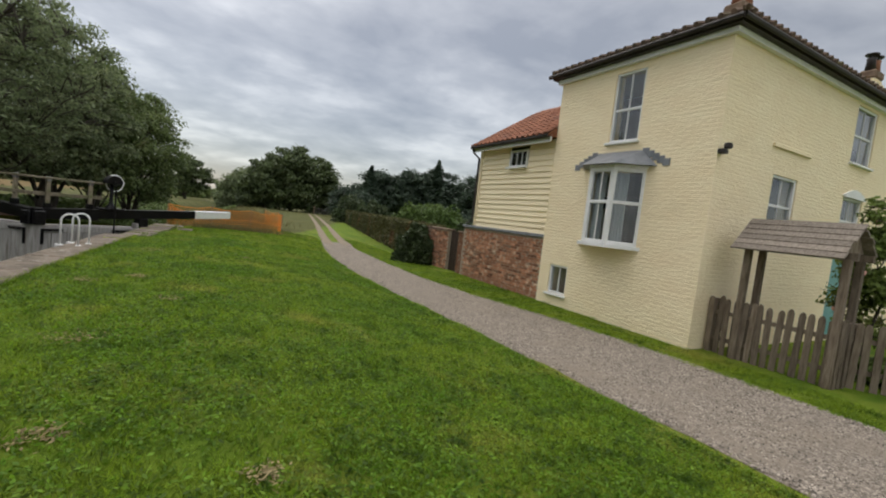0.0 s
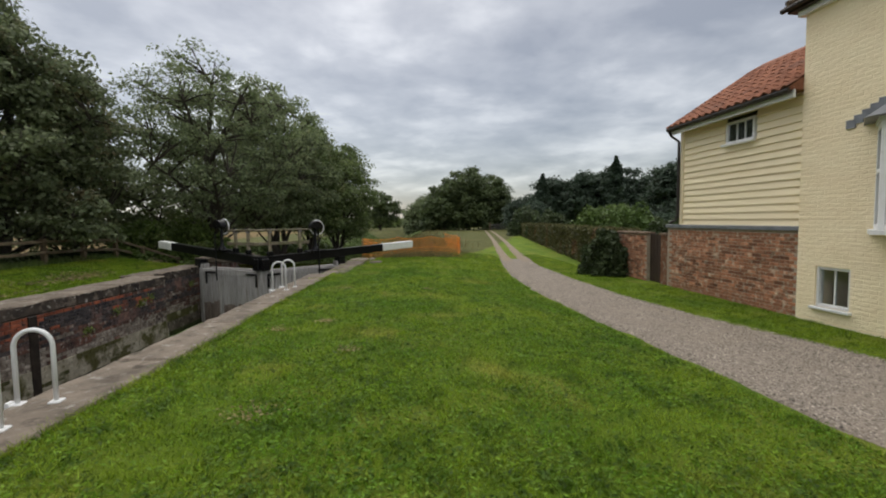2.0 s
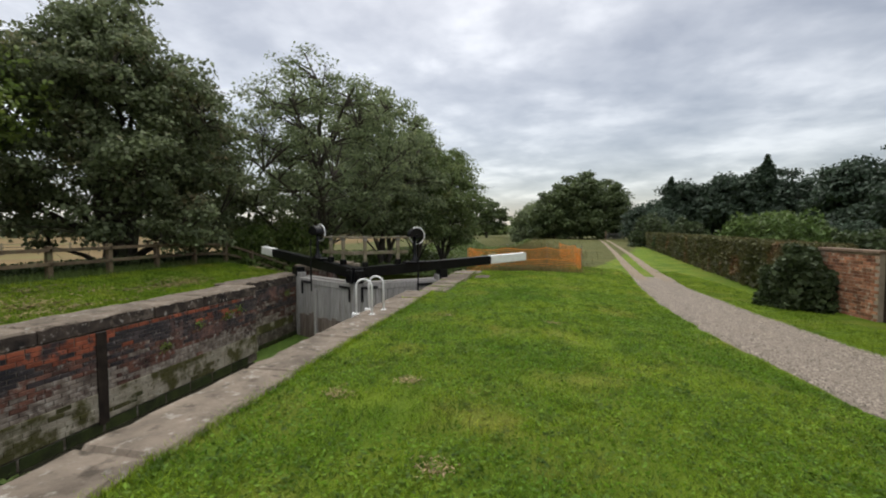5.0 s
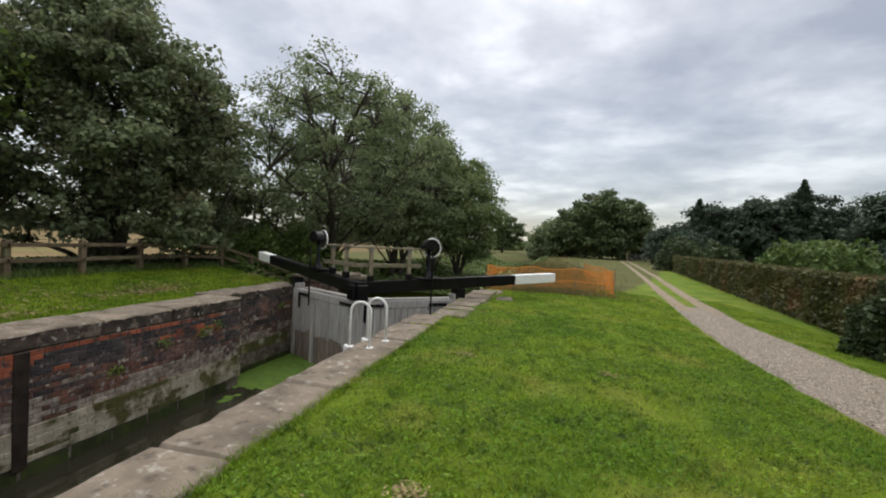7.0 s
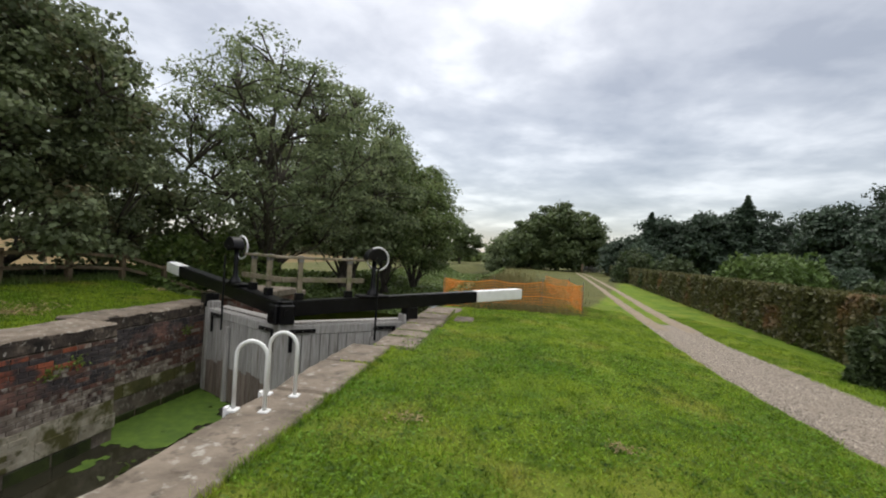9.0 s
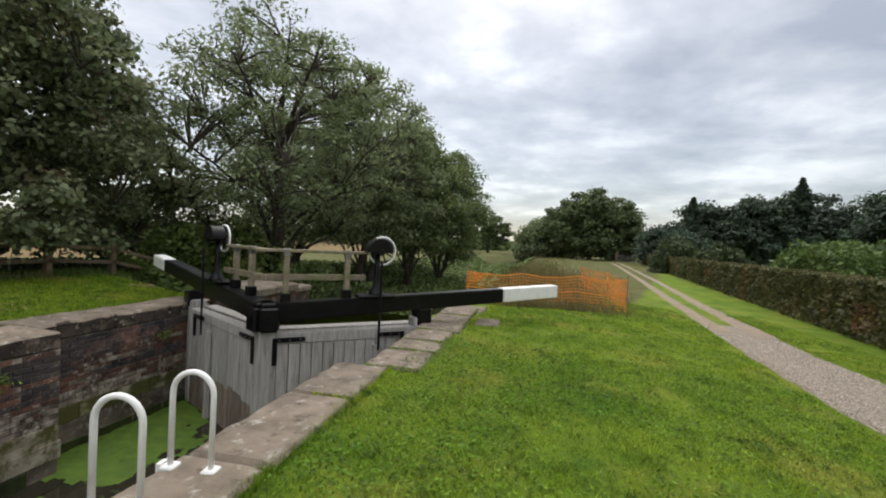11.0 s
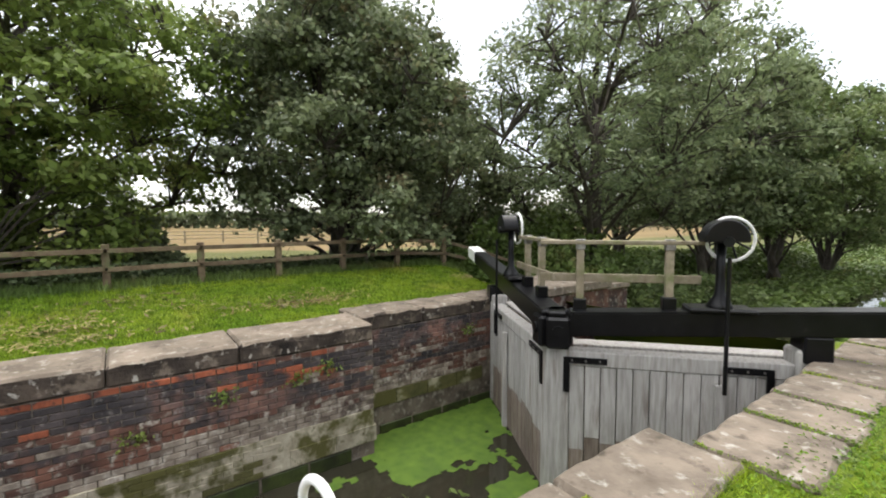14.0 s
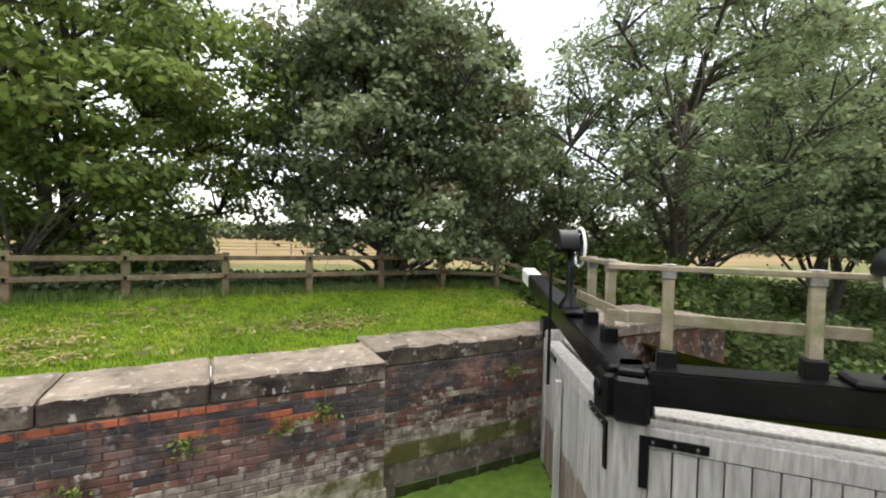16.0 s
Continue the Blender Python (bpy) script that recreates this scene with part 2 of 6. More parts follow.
CREAM = mat("cream_masonry_paint", (0.89, 0.74, 0.49), (0.92, 0.79, 0.54), scale=1.2, courses=True, rough=0.75, bump=0.85, bscale=8, c3=(0.82, 0.68, 0.44), c3scale=0.8, c3lo=0.55, c3hi=0.8, stretch=(1, 1, 2.2), dist=0.022)
BOARD = mat("cream_painted_boards", (0.85, 0.72, 0.48), (0.90, 0.78, 0.53), scale=1.5, rough=0.6, bump=0.25, bscale=20, stretch=(1, 0.4, 4), rand=0.05)
WBRICK = mat("old_orange_brick", (0.22, 0.098, 0.054), (0.41, 0.19, 0.105), scale=7, rough=0.9, bump=0.7, bscale=50, c3=(0.46, 0.36, 0.26), c3scale=9, c3lo=0.54, c3hi=0.64, rand=0.5)
PANTILE = mat("orange_pantiles", (0.20, 0.078, 0.044), (0.30, 0.125, 0.070), scale=4, rough=0.85, bump=0.4, bscale=30, c3=(0.2, 0.10, 0.07), c3scale=1.2, rand=0.2)
DARKTILE = mat("weathered_brown_tiles", (0.075, 0.055, 0.042), (0.15, 0.10, 0.07), scale=3, rough=0.9, bump=0.5, bscale=25, c3=(0.12, 0.11, 0.05), c3scale=2)
LEAD = mat("lead_sheet", (0.16, 0.17, 0.185), (0.25, 0.26, 0.28), scale=3, rough=0.5, bump=0.15, bscale=8, metal=0.2)
GUTTER = mat("dark_gutter_paint", (0.022, 0.018, 0.016), (0.04, 0.033, 0.03), scale=5, rough=0.5, bump=0.1)
CHIMNEY = mat("chimney_pot_clay", (0.30, 0.13, 0.08), (0.40, 0.20, 0.13), scale=5, rough=0.9, bump=0.4, bscale=30, c3=(0.10, 0.08, 0.065), c3scale=3)
STONEB = mat("chimney_stone", (0.14, 0.095, 0.065), (0.24, 0.17, 0.12), scale=5, rough=0.9, bump=0.6, bscale=25)
TEAL = mat("teal_door_paint", (0.15, 0.33, 0.32), (0.18, 0.37, 0.35), rough=0.5, bump=0.05)
CURTAIN = mat("pale_curtain", (0.40, 0.41, 0.40), (0.52, 0.53, 0.51), scale=4, rough=0.95, bump=0.3, bscale=12, stretch=(6, 6, 0.3))
# near-black: the dimness of unlit rooms is put into this colour
INSIDE = mat("unlit_room_shade", (0.030, 0.028, 0.026), (0.045, 0.042, 0.040), rough=0.95, bump=0)
DOORWOOD = mat("dark_stained_door", (0.030, 0.019, 0.014), (0.055, 0.036, 0.026), scale=5, rough=0.6, bump=0.4, bscale=30, stretch=(6, 6, 0.5))
BARK = mat("tree_bark", (0.035, 0.029, 0.023), (0.085, 0.072, 0.058), scale=8, rough=0.95, bump=0.8, bscale=25, c3=(0.07, 0.08, 0.035), c3scale=2, stretch=(1, 1, 0.35), dist=0.03)
ORANGE = mat("orange_plastic_mesh", (0.80, 0.25, 0.035), (0.88, 0.33, 0.06), scale=2, rough=0.5, bump=0)
WATERM = mat("dark_canal_water", (0.020, 0.019, 0.012), (0.028, 0.026, 0.017), scale=2, rough=0.05, bump=0.12, bscale=3, spec=0.5, dist=0.02)
DUCKWEED = mat("duckweed", (0.050, 0.100, 0.010), (0.090, 0.150, 0.017), scale=7, rough=0.8, bump=0.6, bscale=120, c3=(0.055, 0.10, 0.015), c3scale=3)
L_DARK = leaf_mat("sycamore_leaves", (0.112, 0.142, 0.070), (0.188, 0.222, 0.112), c3=(0.250, 0.195, 0.110), through=0.42)
L_ASH = leaf_mat("ash_leaves", (0.150, 0.195, 0.092), (0.220, 0.262, 0.130), c3=(0.190, 0.190, 0.095), through=0.45)
L_LIME = leaf_mat("cherry_leaves", (0.125, 0.185, 0.040), (0.205, 0.262, 0.064), c3=(0.250, 0.230, 0.074), through=0.45)
L_HAZEL = leaf_mat("willow_leaves", (0.105, 0.150, 0.050), (0.160, 0.205, 0.072), c3=(0.190, 0.195, 0.082), through=0.4)
L_WOOD = leaf_mat("woodland_leaves", (0.062, 0.090, 0.034), (0.112, 0.148, 0.054), c3=(0.130, 0.145, 0.060))
L_HEDGE = leaf_mat("hedge_leaves", (0.070, 0.078, 0.028), (0.120, 0.112, 0.044), c3=(0.185, 0.100, 0.048))
L_BUSH = leaf_mat("laurel_leaves", (0.042, 0.064, 0.024), (0.075, 0.100, 0.042), c3=(0.10, 0.12, 0.06))
L_CON = leaf_mat("conifer_needles", (0.036, 0.058, 0.037), (0.062, 0.092, 0.056), c3=(0.085, 0.110, 0.080))
L_SHRUB = leaf_mat("pale_shrub_leaves", (0.075, 0.125, 0.030), (0.115, 0.165, 0.045))
L_WEED = leaf_mat("bank_weeds", (0.085, 0.135, 0.032), (0.130, 0.180, 0.045), c3=(0.165, 0.155, 0.058))
L_REED = leaf_mat("dry_reeds", (0.125, 0.120, 0.045), (0.215, 0.175, 0.078), c3=(0.085, 0.120, 0.035))
BLADE = leaf_mat("grass_blades", (0.120, 0.215, 0.014), (0.255, 0.340, 0.026), c3=(0.360, 0.345, 0.066), through=0.5, fleck=((0.066, 0.128, 0.011), 4.0, 0.50, 0.64), island=0.6)
CLIPPED = leaf_mat("dry_clippings", (0.28, 0.215, 0.10), (0.42, 0.335, 0.17), through=0.4)
CLOVER = leaf_mat("clover_leaves", (0.100, 0.212, 0.015), (0.185, 0.290, 0.024), c3=(0.255, 0.300, 0.046), through=0.5, fleck=((0.062, 0.124, 0.011), 4.0, 0.50, 0.64), island=0.6)
BLOOM = mat("pink_rose_petals", (0.65, 0.28, 0.22), (0.75, 0.40, 0.32), rough=0.7, bump=0)

GLASS = bpy.data.materials.new("window_glass")
GLASS.use_nodes = True
gb = GLASS.node_tree.nodes["Principled BSDF"]
gb.inputs["Transmission Weight"].default_value, gb.inputs["Roughness"].default_value, gb.inputs["IOR"].default_value = 1.0, 0.01, 1.5
gb.inputs["Base Color"].default_value = (0.82, 0.88, 0.90, 1)


# ---- building helpers ----
def thing(name, m, label, category, group="", kind=""):
    """An empty at the base of a thing made of parts."""
    ob = new(name)
    ob.matrix_world = m
    return tagged(ob, label, category, group, kind)


def part(name, bm, material, parent=None, label="", smooth=False):
    me = bpy.data.meshes.new(name)
    bm.to_mesh(me)
    bm.free()
    me.materials.append(material)
    if smooth:
        me.shade_smooth()
    ob = new(name, me)
    ob.parent = parent
    return tagged(ob, label)


def piece(name, me, parent, m):
    ob = new(name, me)
    ob.parent, ob.matrix_basis = parent, m
    return ob


def setting(name, bm, material, label, category, kind="structure", smooth=False):
    return tagged(part(name, bm, material, None, "", smooth), label, category, "", kind)


def box(bm, x0, y0, z0, x1, y1, z1, m=None, bevel=0.0):
    r = bmesh.ops.create_cube(bm, size=1.0, matrix=Matrix.Translation(((x0 + x1) / 2, (y0 + y1) / 2, (z0 + z1) / 2)) @ Matrix.Diagonal((x1 - x0, y1 - y0, z1 - z0, 1)))
    vs = r["verts"]
    if bevel:
        es = list({e for v in vs for e in v.link_edges})
        out = bmesh.ops.bevel(bm, geom=es, offset=bevel, segments=1, affect="EDGES")
        vs = list({v for f in out["faces"] for v in f.verts} | {v for v in vs if v.is_valid})
    if m is not None:
        bmesh.ops.transform(bm, matrix=m, verts=vs)
    return vs


def boxed(*args, bevel=0.0, m=None):
    bm = bmesh.new()
    box(bm, *args, m=m, bevel=bevel)
    return bm


def tube(bm, pts, radii, sides=8, cap=True):
    """A round bar along pts; radii one number or one a point."""
    if isinstance(radii, (int, float)):
        radii = [radii] * len(pts)
    pts = [Vector(p) for p in pts]
    rings, side = [], None
    for i, p in enumerate(pts):
        d = (pts[min(i + 1, len(pts) - 1)] - pts[max(i - 1, 0)]).normalized()
        if side is None:
            side = d.orthogonal().normalized()
        side = (side - d * side.dot(d)).normalized()
        up = d.cross(side)
        rings.append([bm.verts.new(p + (side * math.cos(a) + up * math.sin(a)) * radii[i]) for a in (2 * math.pi * k / sides for k in range(sides))])
    for a, b in zip(rings, rings[1:]):
        for k in range(sides):
            bm.faces.new((a[k], a[(k + 1) % sides], b[(k + 1) % sides], b[k]))
    if cap:
        bm.faces.new(rings[0][::-1])
        bm.faces.new(rings[-1])


def prism(bm, outline, depth, m=None):
    """A flat outline in x and z, depth thick along y from 0."""
    a = [bm.verts.new((x, 0, z)) for x, z in outline]
    b = [bm.verts.new((x, depth, z)) for x, z in outline]
    bm.faces.new(a)
    bm.faces.new(b[::-1])
    for i in range(len(a)):
        j = (i + 1) % len(a)
        bm.faces.new((a[j], a[i], b[i], b[j]))
    if m is not None:
        bmesh.ops.transform(bm, matrix=m, verts=a + b)
    bmesh.ops.recalc_face_normals(bm, faces=bm.faces[:])


def raw_mesh(name, verts, faces, material, smooth=False):
    """A mesh from numpy arrays: verts (n, 3), faces (m, k)."""
    me = bpy.data.meshes.new(name)
    k = faces.shape[1]
    me.vertices.add(len(verts))
    me.vertices.foreach_set("co", np.ascontiguousarray(verts, dtype=np.float32).ravel())
    me.loops.add(faces.size)
    me.loops.foreach_set("vertex_index", np.ascontiguousarray(faces, dtype=np.int32).ravel())
    me.polygons.add(len(faces))
    me.polygons.foreach_set("loop_start", np.arange(0, faces.size, k, dtype=np.int32))
    me.materials.append(material)
    me.update(calc_edges=True)
    me.validate()
    if smooth:
        me.shade_smooth()
    return me


rng = np.random.default_rng(7)


def leaf_cloud(centres, size, flat=0.0, long=1.6, facing=None):
    """One kite-shaped leaf at each centre, turned at random; flat pulls them level, facing gives each blade's normal."""
    n = len(centres)
    a = rng.normal(size=(n, 3))
    if facing is not None:
        a -= facing * (a * facing).sum(axis=1)[:, None]
    a[:, 2] *= 1 - flat
    a /= np.linalg.norm(a, axis=1)[:, None] + 1e-9
    b = np.cross(a, rng.normal(size=(n, 3)) if facing is None else facing)
    b[:, 2] *= 1 - flat
    b /= np.linalg.norm(b, axis=1)[:, None] + 1e-9
    s = size * rng.uniform(0.6, 1.3, size=(n, 1))
    v = np.stack([centres - a * s * long * 0.5, centres + b * s * 0.5 + a * s * 0.1, centres + a * s * long * 0.5, centres - b * s * 0.5 + a * s * 0.1], axis=1)
    return v.reshape(-1, 3), np.arange(4 * n).reshape(n, 4)


def canal_x(y):
    return -5.9 + 0.00045 * np.maximum(np.asarray(y, float) - 25, 0) ** 2


def ground_z(x, y):
    """The lie of the land: level lawn by the lock, falling to the house, and to the fields beyond."""
    def step(a, b, v):
        k = np.clip((v - a) / (b - a), 0, 1)
        return k * k * (3 - 2 * k)
    x, y = np.asarray(x, float), np.asarray(y, float)
    z = -0.43 * step(-1.2, 4.6, x) * step(60, 20, y) - 0.012 - 0.26 * step(18, 26, y) * step(2.5, -2.0, x) - 0.45 * step(18, 60, y)
    z = z - 0.15 * step(-9, -13.5, x) - 0.35 * step(-14, -22, x)
    z = z + 0.40 * step(-8.7, -12.0, x) * step(-15.5, -12.7, x) * step(24, 20, y)
    # the canal below the gates: a gentle bank on the far side, a steep one by the towpath
    side = x - canal_x(y)
    bank = np.where(side > 0, step(2.9, 1.9, side), step(7.0, 2.6, -side)) * step(19.0, 21.5, y)
    z = z * (1 - bank) - 2.6 * bank
    return z


# ---- ground ----
def lines(spans):
    v = []
    for a, b, s in spans:
        v += list(np.arange(a, b - 1e-6, s))
    return np.array(v + [spans[-1][1]])


def sheet(name, xs, ys, keep, material, lift=0.0, rough=0.0):
    X, Y = np.meshgrid(xs, ys)
    Z = ground_z(X, Y) + lift
    if rough:
        Z = Z + rough * np.array([noise.noise((a * 1.7, b * 1.7, 0)) for a, b in zip(X.ravel(), Y.ravel())]).reshape(X.shape)
    idx = np.arange(X.size).reshape(X.shape)
    cx, cy = (X[:-1, :-1] + X[1:, 1:]) / 2, (Y[:-1, :-1] + Y[1:, 1:]) / 2
    ok = keep(cx, cy)
    f = np.stack([idx[:-1, :-1], idx[:-1, 1:], idx[1:, 1:], idx[1:, :-1]], axis=-1)[ok]
    return raw_mesh(name, np.stack([X.ravel(), Y.ravel(), Z.ravel()], axis=1), f, material, smooth=True)


def in_lock(x, y):
    return (x > -8.2) & (x < -2.72) & (y < 19.0)


def lawn_area(x, y):
    return (x > -12.05) & (x < 60) & (y < 24 + np.maximum(x - 1.6, 0) * 3.5)


GX = lines([(-900, -300, 100), (-300, -60, 20), (-60, -16, 2), (-16, -8.2, 0.3), (-8.2, -2.72, 0.274), (-2.72, 12, 0.32), (12, 40, 2), (40, 300, 20), (300, 900, 100)])
GY = lines([(-300, -40, 20), (-40, -4, 2), (-4, 19.0, 0.46), (19.0, 45, 0.5), (45, 120, 3), (120, 400, 20), (400, 1500, 100)])
ground = tagged(new("ground", sheet("ground", GX, GY, lambda x, y: ~in_lock(x, y), LAWN, rough=0.012)), "short mown green lawn with yellowed patches", "lawn", "", "structure")
ground.data.materials.append(ROUGH)
ground.data.materials.append(STUBBLE)
cen = np.zeros(len(ground.data.polygons) * 3)
ground.data.polygons.foreach_get("center", cen)
cen = cen.reshape(-1, 3)
field = (cen[:, 0] < -34) & (cen[:, 1] < 400)
mown = lawn_area(cen[:, 0], cen[:, 1]) & (cen[:, 1] < 70)
ground.data.polygons.foreach_set("material_index", np.where(field, 2, np.where(mown, 0, 1)).astype(np.int32))

# gravel track: y, its two edges
TRACK = [(-30, 7.0, 10.5), (-8, 4.9, 8.0), (3, 4.0, 7.0), (6, 3.68, 6.75), (8.6, 3.35, 6.25), (11, 2.95, 5.5), (13.5, 2.72, 5.05), (16.5, 2.68, 4.85), (20.5, 3.05, 4.75), (24, 3.5, 5.05)]
RUTS = [((22.5, 3.45, 4.0), (28, 4.05, 4.55), (42, 5.75, 6.15), (65, 8.3, 8.65), (82, 10.0, 10.3)), ((22.5, 4.35, 4.95), (28, 4.95, 5.45), (42, 6.75, 7.15), (65, 9.3, 9.65), (82, 11.0, 11.3))]


def edges_at(rows, y):
    ys = [r[0] for r in rows]
    return np.interp(y, ys, [r[1] for r in rows]), np.interp(y, ys, [r[2] for r in rows])


def strip(name, rows, material, step, lift):
    bm = bmesh.new()
    y, prev = rows[0][0], None
    while y <= rows[-1][0] + 1e-6:
        a, b = edges_at(rows, y)
        a += 0.10 * noise.noise((y * 0.9, 3, 1)) + 0.05 * noise.noise((y * 4, 9, 1))
        b += 0.10 * noise.noise((y * 0.9, 7, 5)) + 0.05 * noise.noise((y * 4, 2, 5))
        row = []
        for k in range(9):
            x = a + (b - a) * k / 8
            row.append(bm.verts.new((x, y, float(ground_z(x, y)) + lift + (0.0 if 0 < k < 8 else -0.035) + 0.008 * noise.noise((x * 2, y * 2, 4)))))
        if prev:
            for k in range(8):
                bm.faces.new((prev[k], prev[k + 1], row[k + 1], row[k]))
        prev = row
        y += step
    return bm


setting("road", strip("road", TRACK, GRAVEL, 0.25, 0.02), GRAVEL, "pale grey-pink gravel track beside the lawn", "gravel track", smooth=True)
for rut in RUTS:
    setting("path", strip("path", rut, DIRT, 0.5, 0.03), DIRT, "bare earth wheel rut running on through grass", "wheel rut", smooth=True)

# ---- lock chamber ----
WATER_Z, FAR_X, NEAR_X = -1.9, -7.37, -3.35
BOTTOM = -2.6

# far wall: mortar core, then bricks and stones in front of it
far_wall = setting("lock_wall_far", boxed(FAR_X - 0.9, -30, BOTTOM, FAR_X - 0.012, 15.0, -0.17), MORTAR, "dark stained brick lock wall above a pale stone footing", "lock wall")
recess_wall = setting("lock_wall_recess", boxed(-8.75, 14.99, BOTTOM, -7.862, 18.0, -0.17), MORTAR, "recessed dark brick lock wall beside the gate", "lock wall")
near_wall = setting("lock_wall_near", boxed(NEAR_X + 0.02, -30, BOTTOM, -2.72, 15.2, -0.25), LBRICK, "stained brick lock wall under worn coping", "lock wall")
near_recess = setting("lock_wall_near_recess", boxed(-3.03, 15.2, BOTTOM, -2.3, 20.2, -0.22), LBRICK, "stained brick lock wall behind the gate", "lock wall")
setting("lock_wall_end", boxed(-8.6, -31, BOTTOM, -2.7, -30, 0.0), LBRICK, "brick end wall of the lock", "lock wall")
setting("ground_bed", boxed(-8.6, -31, BOTTOM - 0.2, -2.7, 20, BOTTOM), SLIME, "muddy bed of the lock", "canal bed")
setting("water", boxed(-14, -30, WATER_Z - 0.3, 3, 19, WATER_Z), WATERM, "dark still canal water in the lock", "water")
bm = bmesh.new()
for y0, y1 in ((19.0, 45), (45, 80), (80, 130)):
    mx = float(canal_x((y0 + y1) / 2))
    box(bm, mx - 9, y0, -2.35, mx + 9, y1, -2.05)
setting("water_canal", bm, WATERM, "still canal water below the lock gates", "water")


def worn(x0, y0, z0, x1, y1, z1, bevel=0.03, chip=0.016):
    """A stone block whose faces and edges are worn uneven."""
    bm = boxed(x0, y0, z0, x1, y1, z1, bevel=bevel)
    long_edges = [e for e in bm.edges if e.calc_length() > 0.12]
    bmesh.ops.subdivide_edges(bm, edges=long_edges, cuts=9, use_grid_fill=True)
    for v in bm.verts:
        p = v.co.copy()
        edge = min(abs(p.x - x0), abs(p.x - x1)) + max(z1 - p.z, 0)
        k = chip * (1.6 if edge < 0.07 else 0.5)
        v.co += Vector((noise.noise(p * 6.0 + Vector((3, 0, 0))), noise.noise(p * 6.0 + Vector((0, 7, 0))) * 0.3, noise.noise(p * 5.0))) * k
        if edge < 0.06:
            v.co.z -= 0.022 * max(noise.noise(p * 3.3 + Vector((9, 9, 9))), 0)
    return bm


def coping_row(parent, cuts, x0, x1, z0, z1, material, bevel=0.02):
    for a, b in zip(cuts, cuts[1:]):
        j = random.uniform(-0.012, 0.012)
        make = worn if a > 1.5 else boxed
        part("coping_stone", make(x0, a + 0.006, z0, x1 + j, b - 0.006, z1 + random.uniform(-0.012, 0.006), bevel=bevel), material, parent)


near_coping = thing("pavement_coping", pose(0, 0, 0), "worn grey-brown stone coping along the lock edge", "stone coping", kind="structure")
cuts = [-30, -24, -18, -12, -8, -5, -2.5, -0.2, 1.9, 3.6, 5.2, 7.3, 9.1, 10.6, 12.8, 14.1, 15.2]
coping_row(near_coping, cuts, NEAR_X, -2.68, -0.27, 0.03, COPING, 0.035)
random.seed(4)
recess_cuts = [15.22, 16.1, 16.75, 17.55, 18.35, 19.3, 20.3]
for a, b in zip(recess_cuts, recess_cuts[1:]):
    w = random.uniform(-0.05, 0.07)
    part("coping_stone", worn(-3.05, a + 0.010, -0.24, -2.33 + w, b - 0.010, 0.035 + random.uniform(-0.015, 0.015)), COPING, near_coping)
for x0, y0, x1, y1 in ((-2.15, 18.5, -1.7, 19.2), (-3.0, 20.32, -2.2, 21.2)):
    part("coping_stone", boxed(x0, y0, -0.3, x1, y1, float(ground_z(x0, y0)) + 0.035, bevel=0.03), COPING, near_coping)

far_coping = thing("pavement_far_coping", pose(0, 0, 0), "thick worn stone coping with near-black sides and paler top", "stone coping", kind="structure")


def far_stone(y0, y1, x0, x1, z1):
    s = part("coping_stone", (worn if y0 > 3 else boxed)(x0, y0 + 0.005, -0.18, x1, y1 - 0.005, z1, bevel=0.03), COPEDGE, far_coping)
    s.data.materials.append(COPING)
    # upward faces take the paler coping colour, the others stay near black
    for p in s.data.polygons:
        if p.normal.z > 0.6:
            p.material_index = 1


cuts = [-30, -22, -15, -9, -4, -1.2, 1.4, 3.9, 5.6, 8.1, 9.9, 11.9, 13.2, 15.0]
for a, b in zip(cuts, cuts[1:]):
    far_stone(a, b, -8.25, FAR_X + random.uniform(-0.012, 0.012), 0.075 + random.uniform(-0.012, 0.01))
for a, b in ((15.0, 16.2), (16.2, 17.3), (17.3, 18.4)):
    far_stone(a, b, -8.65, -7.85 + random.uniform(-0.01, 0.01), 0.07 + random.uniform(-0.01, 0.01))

# tail of the lock, on the far side beyond the gate
tail = thing("lock_tail_wall", pose(0, 0, 0), "pale stone and brick wing wall beyond the lock gate", "lock wall", kind="structure")
part("wall_block", boxed(-8.3, 18.45, BOTTOM, -7.06, 20.45, 0.10), LBRICK, tail)
part("coping_stone", boxed(-8.35, 18.42, 0.10, -7.0, 20.5, 0.30, bevel=0.03), COPING, tail)
part("wall_block", boxed(-8.3, 20.45, BOTTOM, -7.2, 21.4, 0.02), LBRICK, tail)
part("coping_stone", boxed(-8.35, 20.52, 0.0, -7.15, 21.45, 0.16, bevel=0.03), COPING, tail)
near_tail = setting("lock_tail_near", boxed(-3.0, 20.2, BOTTOM, -2.2, 21.2, -0.3), LBRICK, "brick wing wall below the lock", "lock wall")


# ---- house: local frame at its corner, u along the garden front, v along the lane front ----
HOUSE = pose(7.45, 6.4, -0.5, 0, 0, 4.0)
EAVE, HU, HV, WV, BV = 5.79, 12.8, 4.22, 8.3, 7.88


